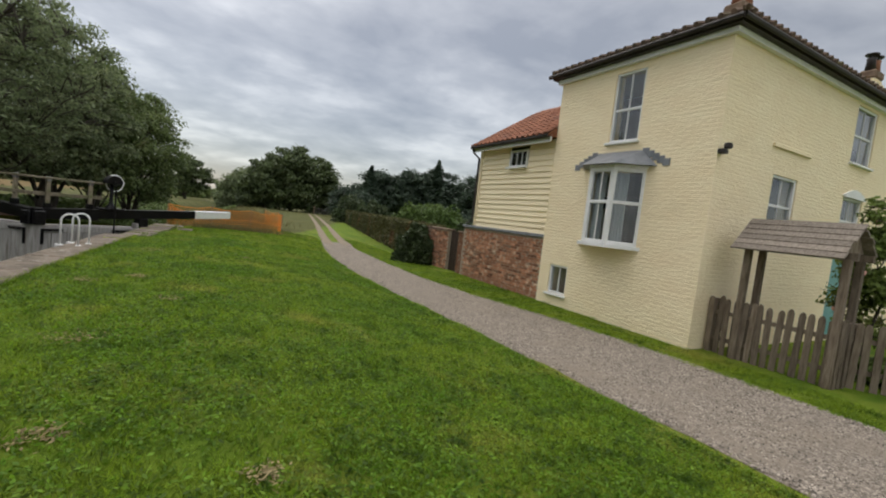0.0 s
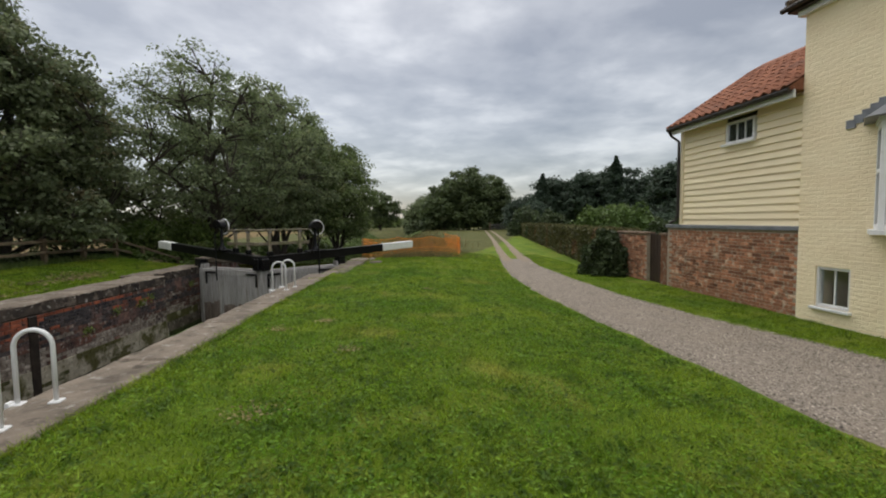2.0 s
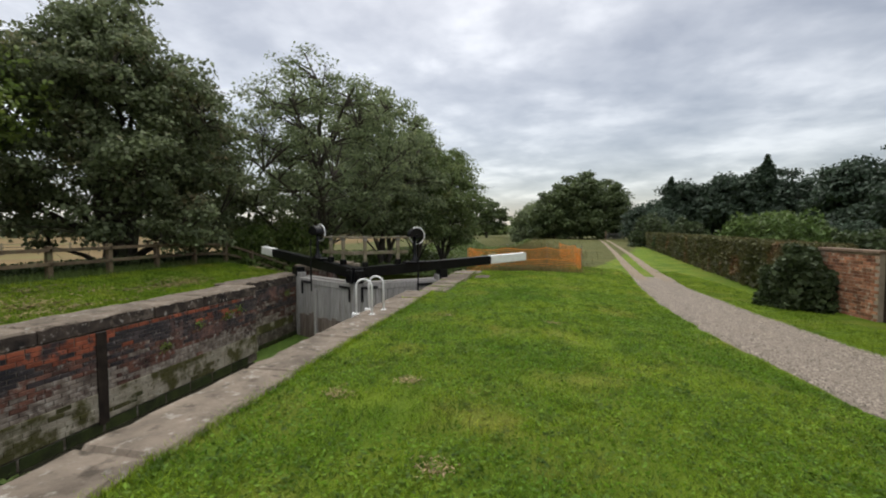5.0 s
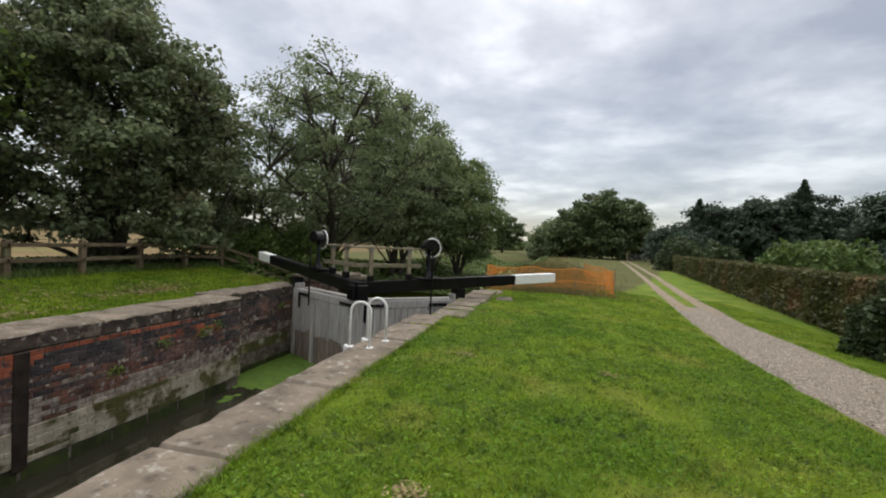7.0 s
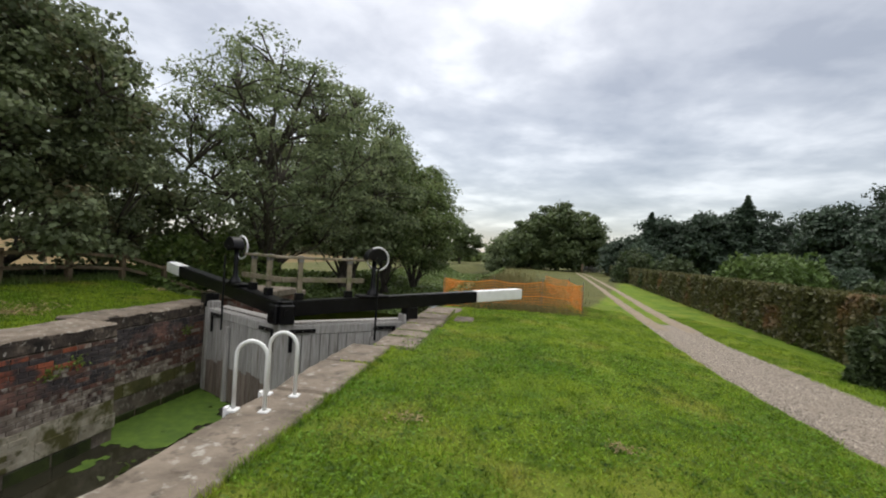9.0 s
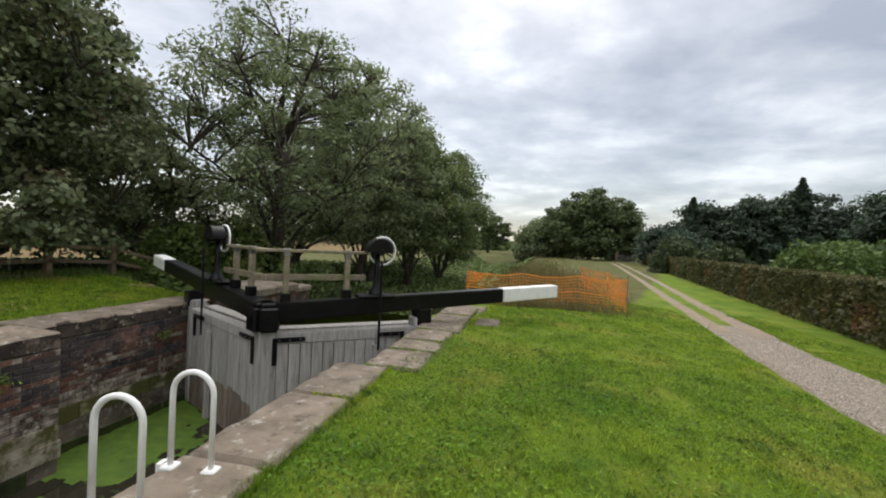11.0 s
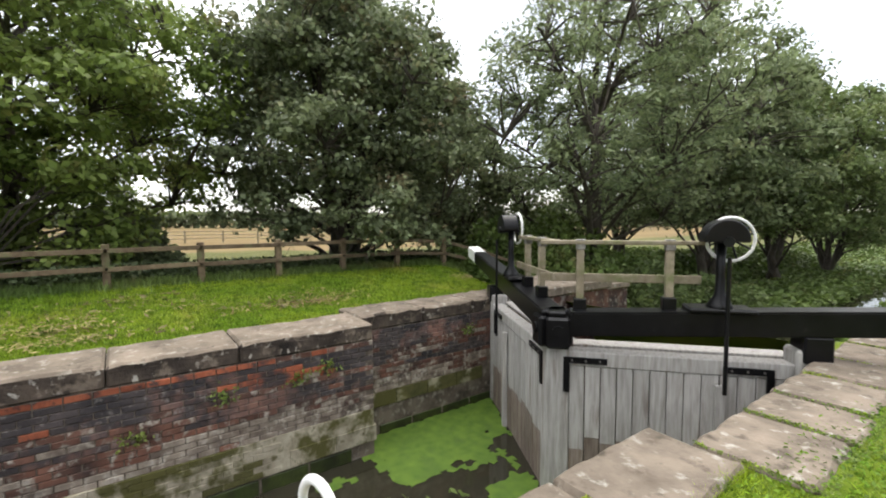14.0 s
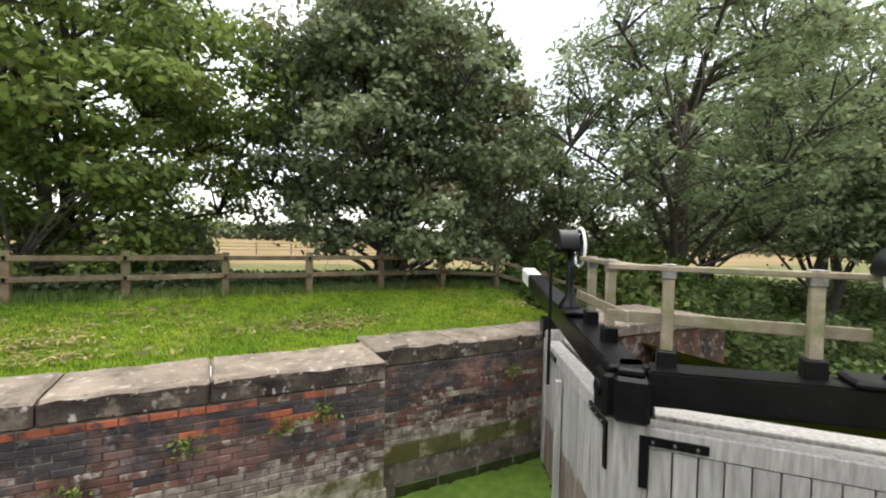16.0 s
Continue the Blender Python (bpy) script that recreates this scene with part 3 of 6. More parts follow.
def walls(openings, length, z0, z1, thick=0.3, start=0.0):
    """Solid cells round the openings (a0, z0, a1, z1), along x, thickness into +y."""
    bm = bmesh.new()
    xs = sorted({start, length, *[o[0] for o in openings], *[o[2] for o in openings]})
    zs = sorted({z0, z1, *[o[1] for o in openings], *[o[3] for o in openings]})
    for a, b in zip(xs, xs[1:]):
        run = None
        for c, d in zip(zs, zs[1:]):
            solid = not any(o[0] < (a + b) / 2 < o[2] and o[1] < (c + d) / 2 < o[3] for o in openings)
            if solid:
                run = (run[0], d) if run else (c, d)
            if run and (not solid or d == zs[-1]):
                box(bm, a, 0, run[0], b, thick, run[1])
                run = None
    bmesh.ops.remove_doubles(bm, verts=bm.verts[:], dist=1e-4)
    return bm


house = thing("house", HOUSE, "two-storey cream-painted brick lock cottage with dark eaves", "house")
# lane front faces -u: build along x, then turn so that x runs along v from the far end
LANE = Matrix(((0, 1, 0, 0), (-1, 0, 0, HV), (0, 0, 1, 0), (0, 0, 0, 1)))  # x -> -v from far end, y -> +u
lane_open = [(HV - 2.50, 4.03, HV - 1.72, 5.56), (HV - 2.85, 1.78, HV - 1.45, 3.38), (HV - 3.85, 0.36, HV - 3.22, 1.09)]
bm = walls(lane_open, HV, -0.3, EAVE)
bmesh.ops.transform(bm, matrix=LANE, verts=bm.verts[:])
part("wall", bm, CREAM, house)
garden_open = [(1.95, 2.35, 2.95, 3.55), (5.15, 4.30, 6.25, 5.62), (5.15, 0.1, 6.2, 3.55), (8.9, 2.0, 9.9, 3.3)]
part("wall", walls(garden_open, HU, -0.3, EAVE, start=0.3), CREAM, house)
part("wall", boxed(0.3, HV - 0.3, -0.3, HU, HV, EAVE), CREAM, house)
part("wall", boxed(HU - 0.3, 0.3, -0.3, HU, HV - 0.3, EAVE), CREAM, house)
# inner walls and floor carry the room shade in their colour
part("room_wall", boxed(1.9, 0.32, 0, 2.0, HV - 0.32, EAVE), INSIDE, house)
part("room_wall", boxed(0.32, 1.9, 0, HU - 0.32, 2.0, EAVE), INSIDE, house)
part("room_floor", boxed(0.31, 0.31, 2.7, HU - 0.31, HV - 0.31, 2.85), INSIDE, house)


def hip_roof(u0, v0, u1, v1, z, rise, over):
    bm = bmesh.new()
    u0, v0, u1, v1 = u0 - over, v0 - over, u1 + over, v1 + over
    h = (v1 - v0) / 2
    pts = [(u0, v0, z), (u1, v0, z), (u1, v1, z), (u0, v1, z), (u0 + h, (v0 + v1) / 2, z + rise), (u1 - h, (v0 + v1) / 2, z + rise)]
    v = [bm.verts.new(p) for p in pts]
    low = [bm.verts.new((p[0], p[1], z - 0.05)) for p in pts[:4]]
    for f in ((0, 1, 5, 4), (1, 2, 5), (2, 3, 4, 5), (3, 0, 4)):
        bm.faces.new([v[i] for i in f])
    for i in range(4):
        j = (i + 1) % 4
        bm.faces.new((low[i], low[j], v[j], v[i]))
    bm.faces.new(low[::-1])
    return bm


roof = part("roof", hip_roof(0, 0, HU, HV, EAVE + 0.145, 0.95, 0.24), DARKTILE, house, "weathered brown tiled hipped roof")
# scalloped tile edge along the eaves
bm = bmesh.new()
k = 0.0
while k < HU + 0.6:
    tube(bm, [(k - 0.3, -0.30, EAVE + 0.15), (k - 0.3, -0.30 + max(min(1.24, k, HU + 0.6 - k), 0.05), EAVE + 0.15 + 0.43 * max(min(1.24, k, HU + 0.6 - k), 0.05) / 1.24)], 0.055, 6)
    k += 0.22
part("eaves_tiles", bm, DARKTILE, roof)
bm = bmesh.new()
k = 0.0
while k < HV + 0.6:
    tube(bm, [(-0.30, k - 0.3, EAVE + 0.15), (-0.30 + max(min(0.94, k, HV + 0.6 - k), 0.05), k - 0.3, EAVE + 0.15 + 0.33 * max(min(0.94, k, HV + 0.6 - k), 0.05) / 0.94)], 0.055, 6)
    k += 0.22
part("eaves_tiles", bm, DARKTILE, roof)
fascia = part("fascia", boxed(-0.20, -0.20, EAVE + 0.0, HU + 0.20, HV + 0.20, EAVE + 0.09), GUTTER, house)
part("soffit_trim", boxed(-0.09, -0.09, EAVE - 0.10, HU + 0.09, HV + 0.09, EAVE - 0.003), WHITE, house, "white painted eaves board")
bm = bmesh.new()
tube(bm, [(-0.26, -0.26, EAVE + 0.07), (HU + 0.26, -0.26, EAVE + 0.07)], 0.05)
part("gutter", bm, GUTTER, house)
bm = bmesh.new()
tube(bm, [(-0.26, -0.26, EAVE + 0.07), (-0.26, HV + 0.26, EAVE + 0.07)], 0.05)
part("gutter", bm, GUTTER, house)


def chimney(u, v, z, pots, scale=1.0):
    c = part("chimney", boxed(u - 0.42 * scale, v - 0.3 * scale, z - 1.0, u + 0.42 * scale, v + 0.3 * scale, z), CREAM, roof)
    part("chimney_band", boxed(u - 0.5 * scale, v - 0.38 * scale, z - 0.32, u + 0.5 * scale, v + 0.38 * scale, z - 0.12, bevel=0.02), CREAM, c)
    part("chimney_cap", boxed(u - 0.47 * scale, v - 0.35 * scale, z + 0.002, u + 0.47 * scale, v + 0.35 * scale, z + 0.3, bevel=0.06), STONEB, c)
    for du, mtl, cowl in pots:
        bm = bmesh.new()
        tube(bm, [(u + du, v, z + 0.28), (u + du, v, z + 0.62), (u + du, v, z + 0.70)], [0.15, 0.12, 0.14], 12)
        part("chimney_pot", bm, mtl, c, smooth=True)
        if cowl:
            bm = bmesh.new()
            tube(bm, [(u + du, v, z + 0.70), (u + du, v, z + 0.80)], 0.07, 10)
            tube(bm, [(u + du, v, z + 0.80), (u + du, v, z + 0.84)], 0.19, 12)
            part("chimney_cowl", bm, GUTTER, c)


chimney(3.55, 2.1, 7.75, ((-0.18, CHIMNEY, False), (0.2, CHIMNEY, False)), 0.75)
chimney(11.4, 2.1, 8.15, ((-0.16, GUTTER, True), (0.2, CHIMNEY, True)), 0.7)


def window(parent, m, w, h, bars=1, split=0.5, curtain=False, sill=0.05, fr=0.055):
    """A white painted window filling its opening: x along the wall, y inwards, z up from the opening's foot."""
    f = bmesh.new()
    for b in ((0, 0, fr, h), (w - fr, 0, w, h), (fr, h - fr, w - fr, h), (fr, 0, w - fr, fr)):
        box(f, b[0], 0.03, b[1], b[2], 0.13, b[3], bevel=0.006)
    win = part("window", f, WHITE, parent, "white painted sash window")
    win.matrix_basis = m
    if split:
        zs = h * split
        part("meeting_rail", boxed(fr, 0.05, zs - 0.025, w - fr, 0.11, zs + 0.025, bevel=0.005), WHITE, win)
    for i in range(bars):
        x = fr + (w - 2 * fr) * (i + 1) / (bars + 1)
        part("glazing_bar", boxed(x - 0.011, 0.062, fr, x + 0.011, 0.10, h - fr), WHITE, win)
    g = part("pane", boxed(fr - 0.004, 0.078, fr - 0.004, w - fr + 0.004, 0.084, h - fr + 0.004), GLASS, win)
    g.visible_shadow = False
    if sill:
        part("sill", boxed(-0.05, -0.07, -sill, w + 0.05, 0.03, 0.0, bevel=0.008), WHITE, win)
    if curtain:
        bm = bmesh.new()
        for x0, x1 in ((fr, fr + (w - 2 * fr) * 0.3), (w - fr - (w - 2 * fr) * 0.3, w - fr)):
            n = 14
            row = [(x0 + (x1 - x0) * i / n, 0.2 + 0.025 * math.sin(i * 1.6)) for i in range(n + 1)]
            for (xa, ya), (xb, yb) in zip(row, row[1:]):
                bm.faces.new([bm.verts.new(p) for p in ((xa, ya, 0.0), (xb, yb, 0.0), (xb, yb, h), (xa, ya, h))])
        part("curtain", bm, CURTAIN, win)
    return win


def lane_at(o):
    return LANE @ Matrix.Translation((o[0], 0, o[1]))


window(house, lane_at(lane_open[0]), 0.78, 1.53, 1, 0.47)
window(house, lane_at(lane_open[2]), 0.63, 0.73, 1, 0)
for o, b, s in zip(garden_open, (1, 1, 0, 1), (0.5, 0.5, 0, 0.5)):
    if b:
        window(house, Matrix.Translation((o[0], 0, o[1])), o[2] - o[0], o[3] - o[1], b, s)
# garden door with its arched light
door = part("door", boxed(5.22, 0.08, 0.1, 6.13, 0.13, 2.2, bevel=0.008), TEAL, house, "teal painted garden door")
part("door_frame", boxed(5.15, 0.05, 2.2, 6.2, 0.14, 2.28), WHITE, door)
part("door_frame", boxed(5.15, 0.05, 0.1, 5.22, 0.14, 2.2), WHITE, door)
part("door_frame", boxed(6.13, 0.05, 0.1, 6.2, 0.14, 2.2), WHITE, door)
window(house, Matrix.Translation((5.15, 0, 2.4)), 1.05, 1.1, 1, 0.5)
bm = bmesh.new()
prism(bm, [(5.1 + 1.15 * k / 10, 3.55 + 0.16 * math.sin(math.pi * k / 10)) for k in range(11)] + [(6.25, 3.5), (5.1, 3.5)], 0.05, Matrix.Translation((0, -0.045, 0)))
part("window_arch", bm, WHITE, house)
part("string_course", boxed(1.75, -0.05, 4.06, 3.25, 0.0, 4.14, bevel=0.01), CREAM, house)
part("string_course", boxed(8.6, -0.05, 4.06, 9.9, 0.0, 4.14, bevel=0.01), CREAM, house)

# canted bay on the lane front
bay = part("bay_window", bmesh.new(), WHITE, house, "white canted bay window with a lead roof")
VC, PROJ = 2.14, 0.45
bay.matrix_basis = Matrix(((0, 1, 0, 0), (-1, 0, 0, VC), (0, 0, 1, 1.78), (0, 0, 0, 1)))  # x along the wall, -y outwards
FH, SIDE, BH = 0.33, 0.76, 1.62


def bay_face(p, q, bars, curtain):
    d = Vector((q[0] - p[0], q[1] - p[1], 0))
    m = Matrix.Translation((p[0], p[1], 0)) @ Matrix.Rotation(math.atan2(d.y, d.x), 4, "Z")
    w = d.length
    f = bmesh.new()
    st = 0.095 if bars else 0.06
    for b in ((0, 0, st, BH), (w - st, 0, w, BH), (st, BH - 0.08, w - st, BH), (st, 0, w - st, 0.08), (st, 0.86, w - st, 0.93)):
        box(f, b[0], 0, b[1], b[2], 0.08, b[3], bevel=0.006)
    o = part("bay_sash", f, WHITE, bay)
    o.matrix_basis = m
    if bars:
        part("glazing_bar", boxed(w / 2 - 0.012, 0.025, 0.07, w / 2 + 0.012, 0.06, BH - 0.07), WHITE, o)
    g = part("pane", boxed(st - 0.023, 0.04, 0.066, w - st + 0.023, 0.046, BH - 0.066), GLASS, o)
    g.visible_shadow = False
    if curtain:
        bm = bmesh.new()
        row = [(0.08 + (w - 0.16) * 0.55 * i / 16, 0.14 + 0.03 * math.sin(i * 1.7)) for i in range(17)]
        for (xa, ya), (xb, yb) in zip(row, row[1:]):
            bm.faces.new([bm.verts.new(p3) for p3 in ((xa, ya, 0.05), (xb, yb, 0.05), (xb, yb, BH - 0.1), (xa, ya, BH - 0.1))])
        part("curtain", bm, CURTAIN, o)


bay_face((-SIDE, 0.0), (-FH, -PROJ), 0, False)
bay_face((-FH, -PROJ), (FH, -PROJ), 1, True)
bay_face((FH, -PROJ), (SIDE, 0.0), 0, True)


def bay_plan(grow):
    return [(-SIDE - grow * 1.3, 0.0), (-FH - grow * 0.6, -PROJ - grow), (FH + grow * 0.6, -PROJ - grow), (SIDE + grow * 1.3, 0.0)]


def slab(plan, z0, z1, top=None):
    bm = bmesh.new()
    a = [bm.verts.new((x, y, z0)) for x, y in plan]
    b = [bm.verts.new((x, y, z1)) for x, y in (top or plan)]
    bm.faces.new(a[::-1])
    bm.faces.new(b)
    for i in range(len(a)):
        j = (i + 1) % len(a)
        bm.faces.new((a[i], a[j], b[j], b[i]))
    return bm


part("bay_sill", slab(bay_plan(0.07), -0.07, 0.0), WHITE, bay)
part("bay_head", slab(bay_plan(0.03), BH, BH + 0.06), WHITE, bay)
part("bay_roof", slab(bay_plan(0.17), BH + 0.06, BH + 0.40, [(-0.62, 0.0), (-0.42, -0.06), (0.42, -0.06), (0.62, 0.0)]), LEAD, bay, "grey lead bay roof")
for s in (-1, 1):
    for k in range(5):
        x0 = 0.60 + k * 0.125
        part("step_flashing", boxed(min(s * x0, s * (x0 + 0.15)), -0.022, BH + 0.30 - k * 0.062, max(s * x0, s * (x0 + 0.15)), -0.003, BH + 0.44 - k * 0.062), LEAD, bay)
# small fixtures
lamp = part("wall_light", boxed(-0.02, -0.12, 3.62, 0.12, 0.0, 3.70, bevel=0.01), GUTTER, house)
part("light_head", boxed(0.0, -0.2, 3.70, 0.1, -0.08, 3.80, bevel=0.02), GUTTER, lamp)
lamp2 = part("wall_light", boxed(12.3, -0.1, 5.2, 12.4, 0.0, 5.3, bevel=0.01), GUTTER, house)
part("light_head", boxed(12.25, -0.3, 5.15, 12.45, -0.1, 5.3, bevel=0.02), GUTTER, lamp2)
bm = bmesh.new()
tube(bm, [(8.9, -0.02, 5.2), (9.6, -0.05, 5.25), (9.75, -0.05, 5.15)], 0.012, 6)
part("bracket", bm, GUTTER, house)

# ---- timber-clad wing on a brick base ----
wing = thing("house_wing", HOUSE, "cream weatherboarded wing on an old orange brick base", "house wing")
WU = 0.05
# the wing core has the same painted-in room shade behind its window
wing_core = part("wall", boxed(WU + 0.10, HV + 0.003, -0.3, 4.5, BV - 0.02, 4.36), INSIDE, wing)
part("brick_core", boxed(WU + 0.009, HV + 0.003, -0.3, WU + 0.099, WV + 0.09, 1.72), PALEMORTAR, wing)
part("ledge", boxed(WU - 0.05, HV + 0.003, 1.72, WU + 0.13, WV + 0.12, 1.81, bevel=0.01), LEAD, wing, "grey lead ledge")
WIN_V0, WIN_V1, WIN_Z0, WIN_Z1 = 5.44, 6.27, 3.68, 4.18
z = 1.80
while z < 4.3:
    top = min(z + 0.172, 4.36)
    spans = [(HV + 0.004, BV + 0.02)]
    if top > WIN_Z0 and z < WIN_Z1:
        spans = [(HV + 0.004, WIN_V0 - 0.04), (WIN_V1 + 0.04, BV + 0.02)]
    for a, b in spans:
        bm = bmesh.new()
        prism(bm, [(WU + 0.035, z), (WU + 0.10, z), (WU + 0.10, top + 0.02), (WU + 0.078, top + 0.02)], b - a, Matrix.Translation((0, a, 0)))
        part("weatherboard", bm, BOARD, wing)
    z += 0.155
part("corner_board", boxed(WU + 0.02, BV - 0.09, 1.815, WU + 0.12, BV + 0.03, 4.36), BOARD, wing)
wm = Matrix(((0, 1, 0, WU), (-1, 0, 0, WIN_V1), (0, 0, 1, WIN_Z0), (0, 0, 0, 1)))
window(wing, wm, WIN_V1 - WIN_V0, WIN_Z1 - WIN_Z0, 2, 0, sill=0.05)
RISE, RUN = 1.75, 2.4
wroof = part("roof", bmesh.new(), PANTILE, wing, "orange pantile roof")
bm = bmesh.new()
prism(bm, [(-0.28, 4.42), (WU + RUN, 4.42 + RISE), (2 * RUN + 0.4, 4.42), (2 * RUN + 0.4, 4.36), (-0.28, 4.36)], BV + 0.10 - HV, Matrix.Translation((0, HV + 0.003, 0)))
bm.to_mesh(wroof.data)
bm.free()
part("fascia", boxed(-0.2, HV + 0.003, 4.22, -0.16, BV + 0.06, 4.41), WHITE, wing)
bm = bmesh.new()
tube(bm, [(-0.27, HV + 0.01, 4.36), (-0.27, BV + 0.09, 4.36)], 0.06)
part("gutter", bm, GUTTER, wing)
bm = bmesh.new()
tube(bm, [(-0.27, BV + 0.04, 4.34), (-0.2, BV + 0.04, 4.2), (WU - 0.02, BV + 0.04, 4.05), (WU - 0.02, BV + 0.04, 2.1), (WU - 0.06, BV + 0.06, 1.93), (WU - 0.06, BV + 0.3, 1.86)], 0.035)
part("downpipe", bm, GUTTER, wing)
SLOPE = math.atan2(RISE, RUN + 0.33)
tile = bmesh.new()
prof = [(k / 8 * 0.235, 0.028 * math.sin(k / 8 * 2 * math.pi)) for k in range(9)]
ta = [tile.verts.new((-0.0, x, zz + 0.03)) for x, zz in prof]
tb = [tile.verts.new((0.33, x, zz + 0.008)) for x, zz in prof]
tc = [tile.verts.new((0.0, x, zz + 0.008)) for x, zz in prof]
for i in range(8):
    tile.faces.new((ta[i], tb[i], tb[i + 1], ta[i + 1]))
    tile.faces.new((tc[i], ta[i], ta[i + 1], tc[i + 1]))
tile_me = bpy.data.meshes.new("pantile")
tile.to_mesh(tile_me)
tile.free()
tile_me.materials.append(PANTILE)
for r in range(10):
    for c in range(16):
        u, zz = -0.33 + r * 0.29 * math.cos(SLOPE), 4.40 + r * 0.29 * math.sin(SLOPE)
        piece("pantile", tile_me, wroof, Matrix.Translation((u, HV + 0.01 + c * 0.232, zz + random.uniform(-0.004, 0.004))) @ Matrix.Rotation(-SLOPE, 4, "Y"))

# garden wall with a door
gwall = thing("garden_wall", HOUSE, "old orange brick garden wall with stone capping", "garden wall", kind="structure")
part("brick_core", boxed(WU + 0.012, WV + 0.10, -0.4, WU + 0.2, WV + 0.42, 1.50), WBRICK, gwall)
part("capping", boxed(WU - 0.04, WV + 0.125, 1.50, WU + 0.26, WV + 0.45, 1.56, bevel=0.01), STONEB, gwall)
part("brick_core", boxed(WU + 0.012, 9.43, -0.4, WU + 0.2, 11.2, 1.50), PALEMORTAR, gwall)
part("capping", boxed(WU - 0.04, 9.40, 1.50, WU + 0.26, 11.22, 1.57, bevel=0.01), STONEB, gwall)
gdoor = thing("garden_door", HOUSE, "dark stained plank door in the garden wall", "door")
for k in range(6):
    a = WV + 0.44 + k * 0.16
    part("plank", boxed(WU + 0.12, a, 0.02, WU + 0.16, a + 0.155, 1.52 - 0.01 * (k % 2), bevel=0.004), DOORWOOD, gdoor)


# ---- lock gates ----
MITRE = Vector((-5.16, 16.26, 0))


def gate_leaf(name, heel, beam_len, white_len, rise, ped_at, posts, mirror):
    """A leaf from the mitre to its heel with its balance beam: local x from mitre to heel, y downstream, z up."""
    d = Vector(heel) - MITRE
    ang = math.atan2(d.y, d.x)
    w = d.length
    s = -1 if mirror else 1  # downstream side in local y
    leaf = thing(name, Matrix.Translation((MITRE.x, MITRE.y, 0)) @ Matrix.Rotation(ang, 4, "Z"), "weathered grey oak lock gate with black balance beam", "lock gate", "lock gates")

    def b(x0, y0, z0, x1, y1, z1, **k):
        return boxed(x0, min(s * y0, s * y1), z0, x1, max(s * y0, s * y1), z1, **k)

    # frame: mitre post, heel post, rails
    part("mitre_post", b(-0.02, -0.02, BOTTOM, 0.24, 0.22, 0.02, bevel=0.015), GATEWOOD, leaf)
    part("heel_post", b(w - 0.2, -0.02, BOTTOM, w + 0.1, 0.28, 0.14, bevel=0.03), GATEWOOD, leaf)
    part("top_rail", b(0.24, -0.012, -0.20, w - 0.2, 0.2, -0.02, bevel=0.012), GATEWOOD, leaf)
    part("walk_plank", b(0.3, 0.24, -0.05, w - 0.1, 0.5, 0.0, bevel=0.01), GATEWOOD, leaf)
    part("low_rail", b(0.24, 0.05, -1.75, w - 0.2, 0.2, -1.5), GATEWET, leaf)
    n = round((w - 0.44) / 0.185)
    pw = (w - 0.44) / n
    for i in range(n):
        x, cut = 0.24 + i * pw, -1.15 + random.uniform(-0.10, 0.10)
        plank = part("plank", b(x + 0.006, random.uniform(-0.006, 0.004), cut, x + pw - 0.006, 0.05, -0.203, bevel=0.004), GATEWOOD, leaf)
        part("plank", b(x + 0.006, 0.0, BOTTOM, x + pw - 0.006, 0.05, cut - 0.002, bevel=0.004), GATEWET, leaf)
    # iron corner straps
    for x0, sg in ((0.17, 1), (w - 0.40, -1)):
        st = bmesh.new()
        box(st, min(x0, x0 + sg * 0.5), min(-s * 0.04, -s * 0.016), -0.16, max(x0, x0 + sg * 0.5), max(-s * 0.04, -s * 0.016), -0.09)
        box(st, min(x0, x0 + sg * 0.07), min(-s * 0.04, -s * 0.016), -0.52, max(x0, x0 + sg * 0.07), max(-s * 0.04, -s * 0.016), -0.16)
        strap = part("iron_strap", st, BLACK, leaf)
        for k in range(3):
            bo = bmesh.new()
            tube(bo, [(x0 + sg * (0.1 + 0.16 * k), -s * 0.04, -0.125), (x0 + sg * (0.1 + 0.16 * k), -s * 0.055, -0.125)], 0.014, 6)
            part("bolt", bo, STEELGREY, strap)
    # balance beam: tapers and rises towards its white end
    bl = beam_len
    def beam_seg(x0, x1):
        bm = bmesh.new()
        ring = []
        for x in (x0, x1):
            k = max(x - 0.2, 0) / bl
            z0, hh, hw = 0.165 + rise * k, 0.29 - 0.03 * k, 0.16 - 0.03 * k
            ring.append([bm.verts.new((x, s * 0.10 + yy, zz)) for yy, zz in ((-hw, z0), (hw, z0), (hw, z0 + hh), (-hw, z0 + hh))])
        for i in range(4):
            bm.faces.new((ring[0][i], ring[0][(i + 1) % 4], ring[1][(i + 1) % 4], ring[1][i]))
        bm.faces.new(ring[0][::-1])
        bm.faces.new(ring[1])
        bmesh.ops.bevel(bm, geom=bm.edges[:], offset=0.018, segments=2, affect="EDGES")
        return bm
    beam = part("balance_beam", beam_seg(0.22, bl - white_len), BLACK, leaf, "black painted timber balance beam")
    part("beam_end", beam_seg(bl - white_len + 0.001, bl), WHITE, leaf, "white painted beam end")
    part("heel_bracket", b(w - 0.14, -0.05, 0.0, w + 0.14, 0.26, 0.30, bevel=0.02), BLACK, leaf)
    part("mitre_head", b(-0.04, -0.14, 0.02, 0.24, 0.30, 0.40, bevel=0.03), BLACK, leaf)
    part("mitre_head_block", b(-0.02, -0.1, 0.40, 0.2, 0.26, 0.47, bevel=0.02), BLACK, leaf)
    bo = bmesh.new()
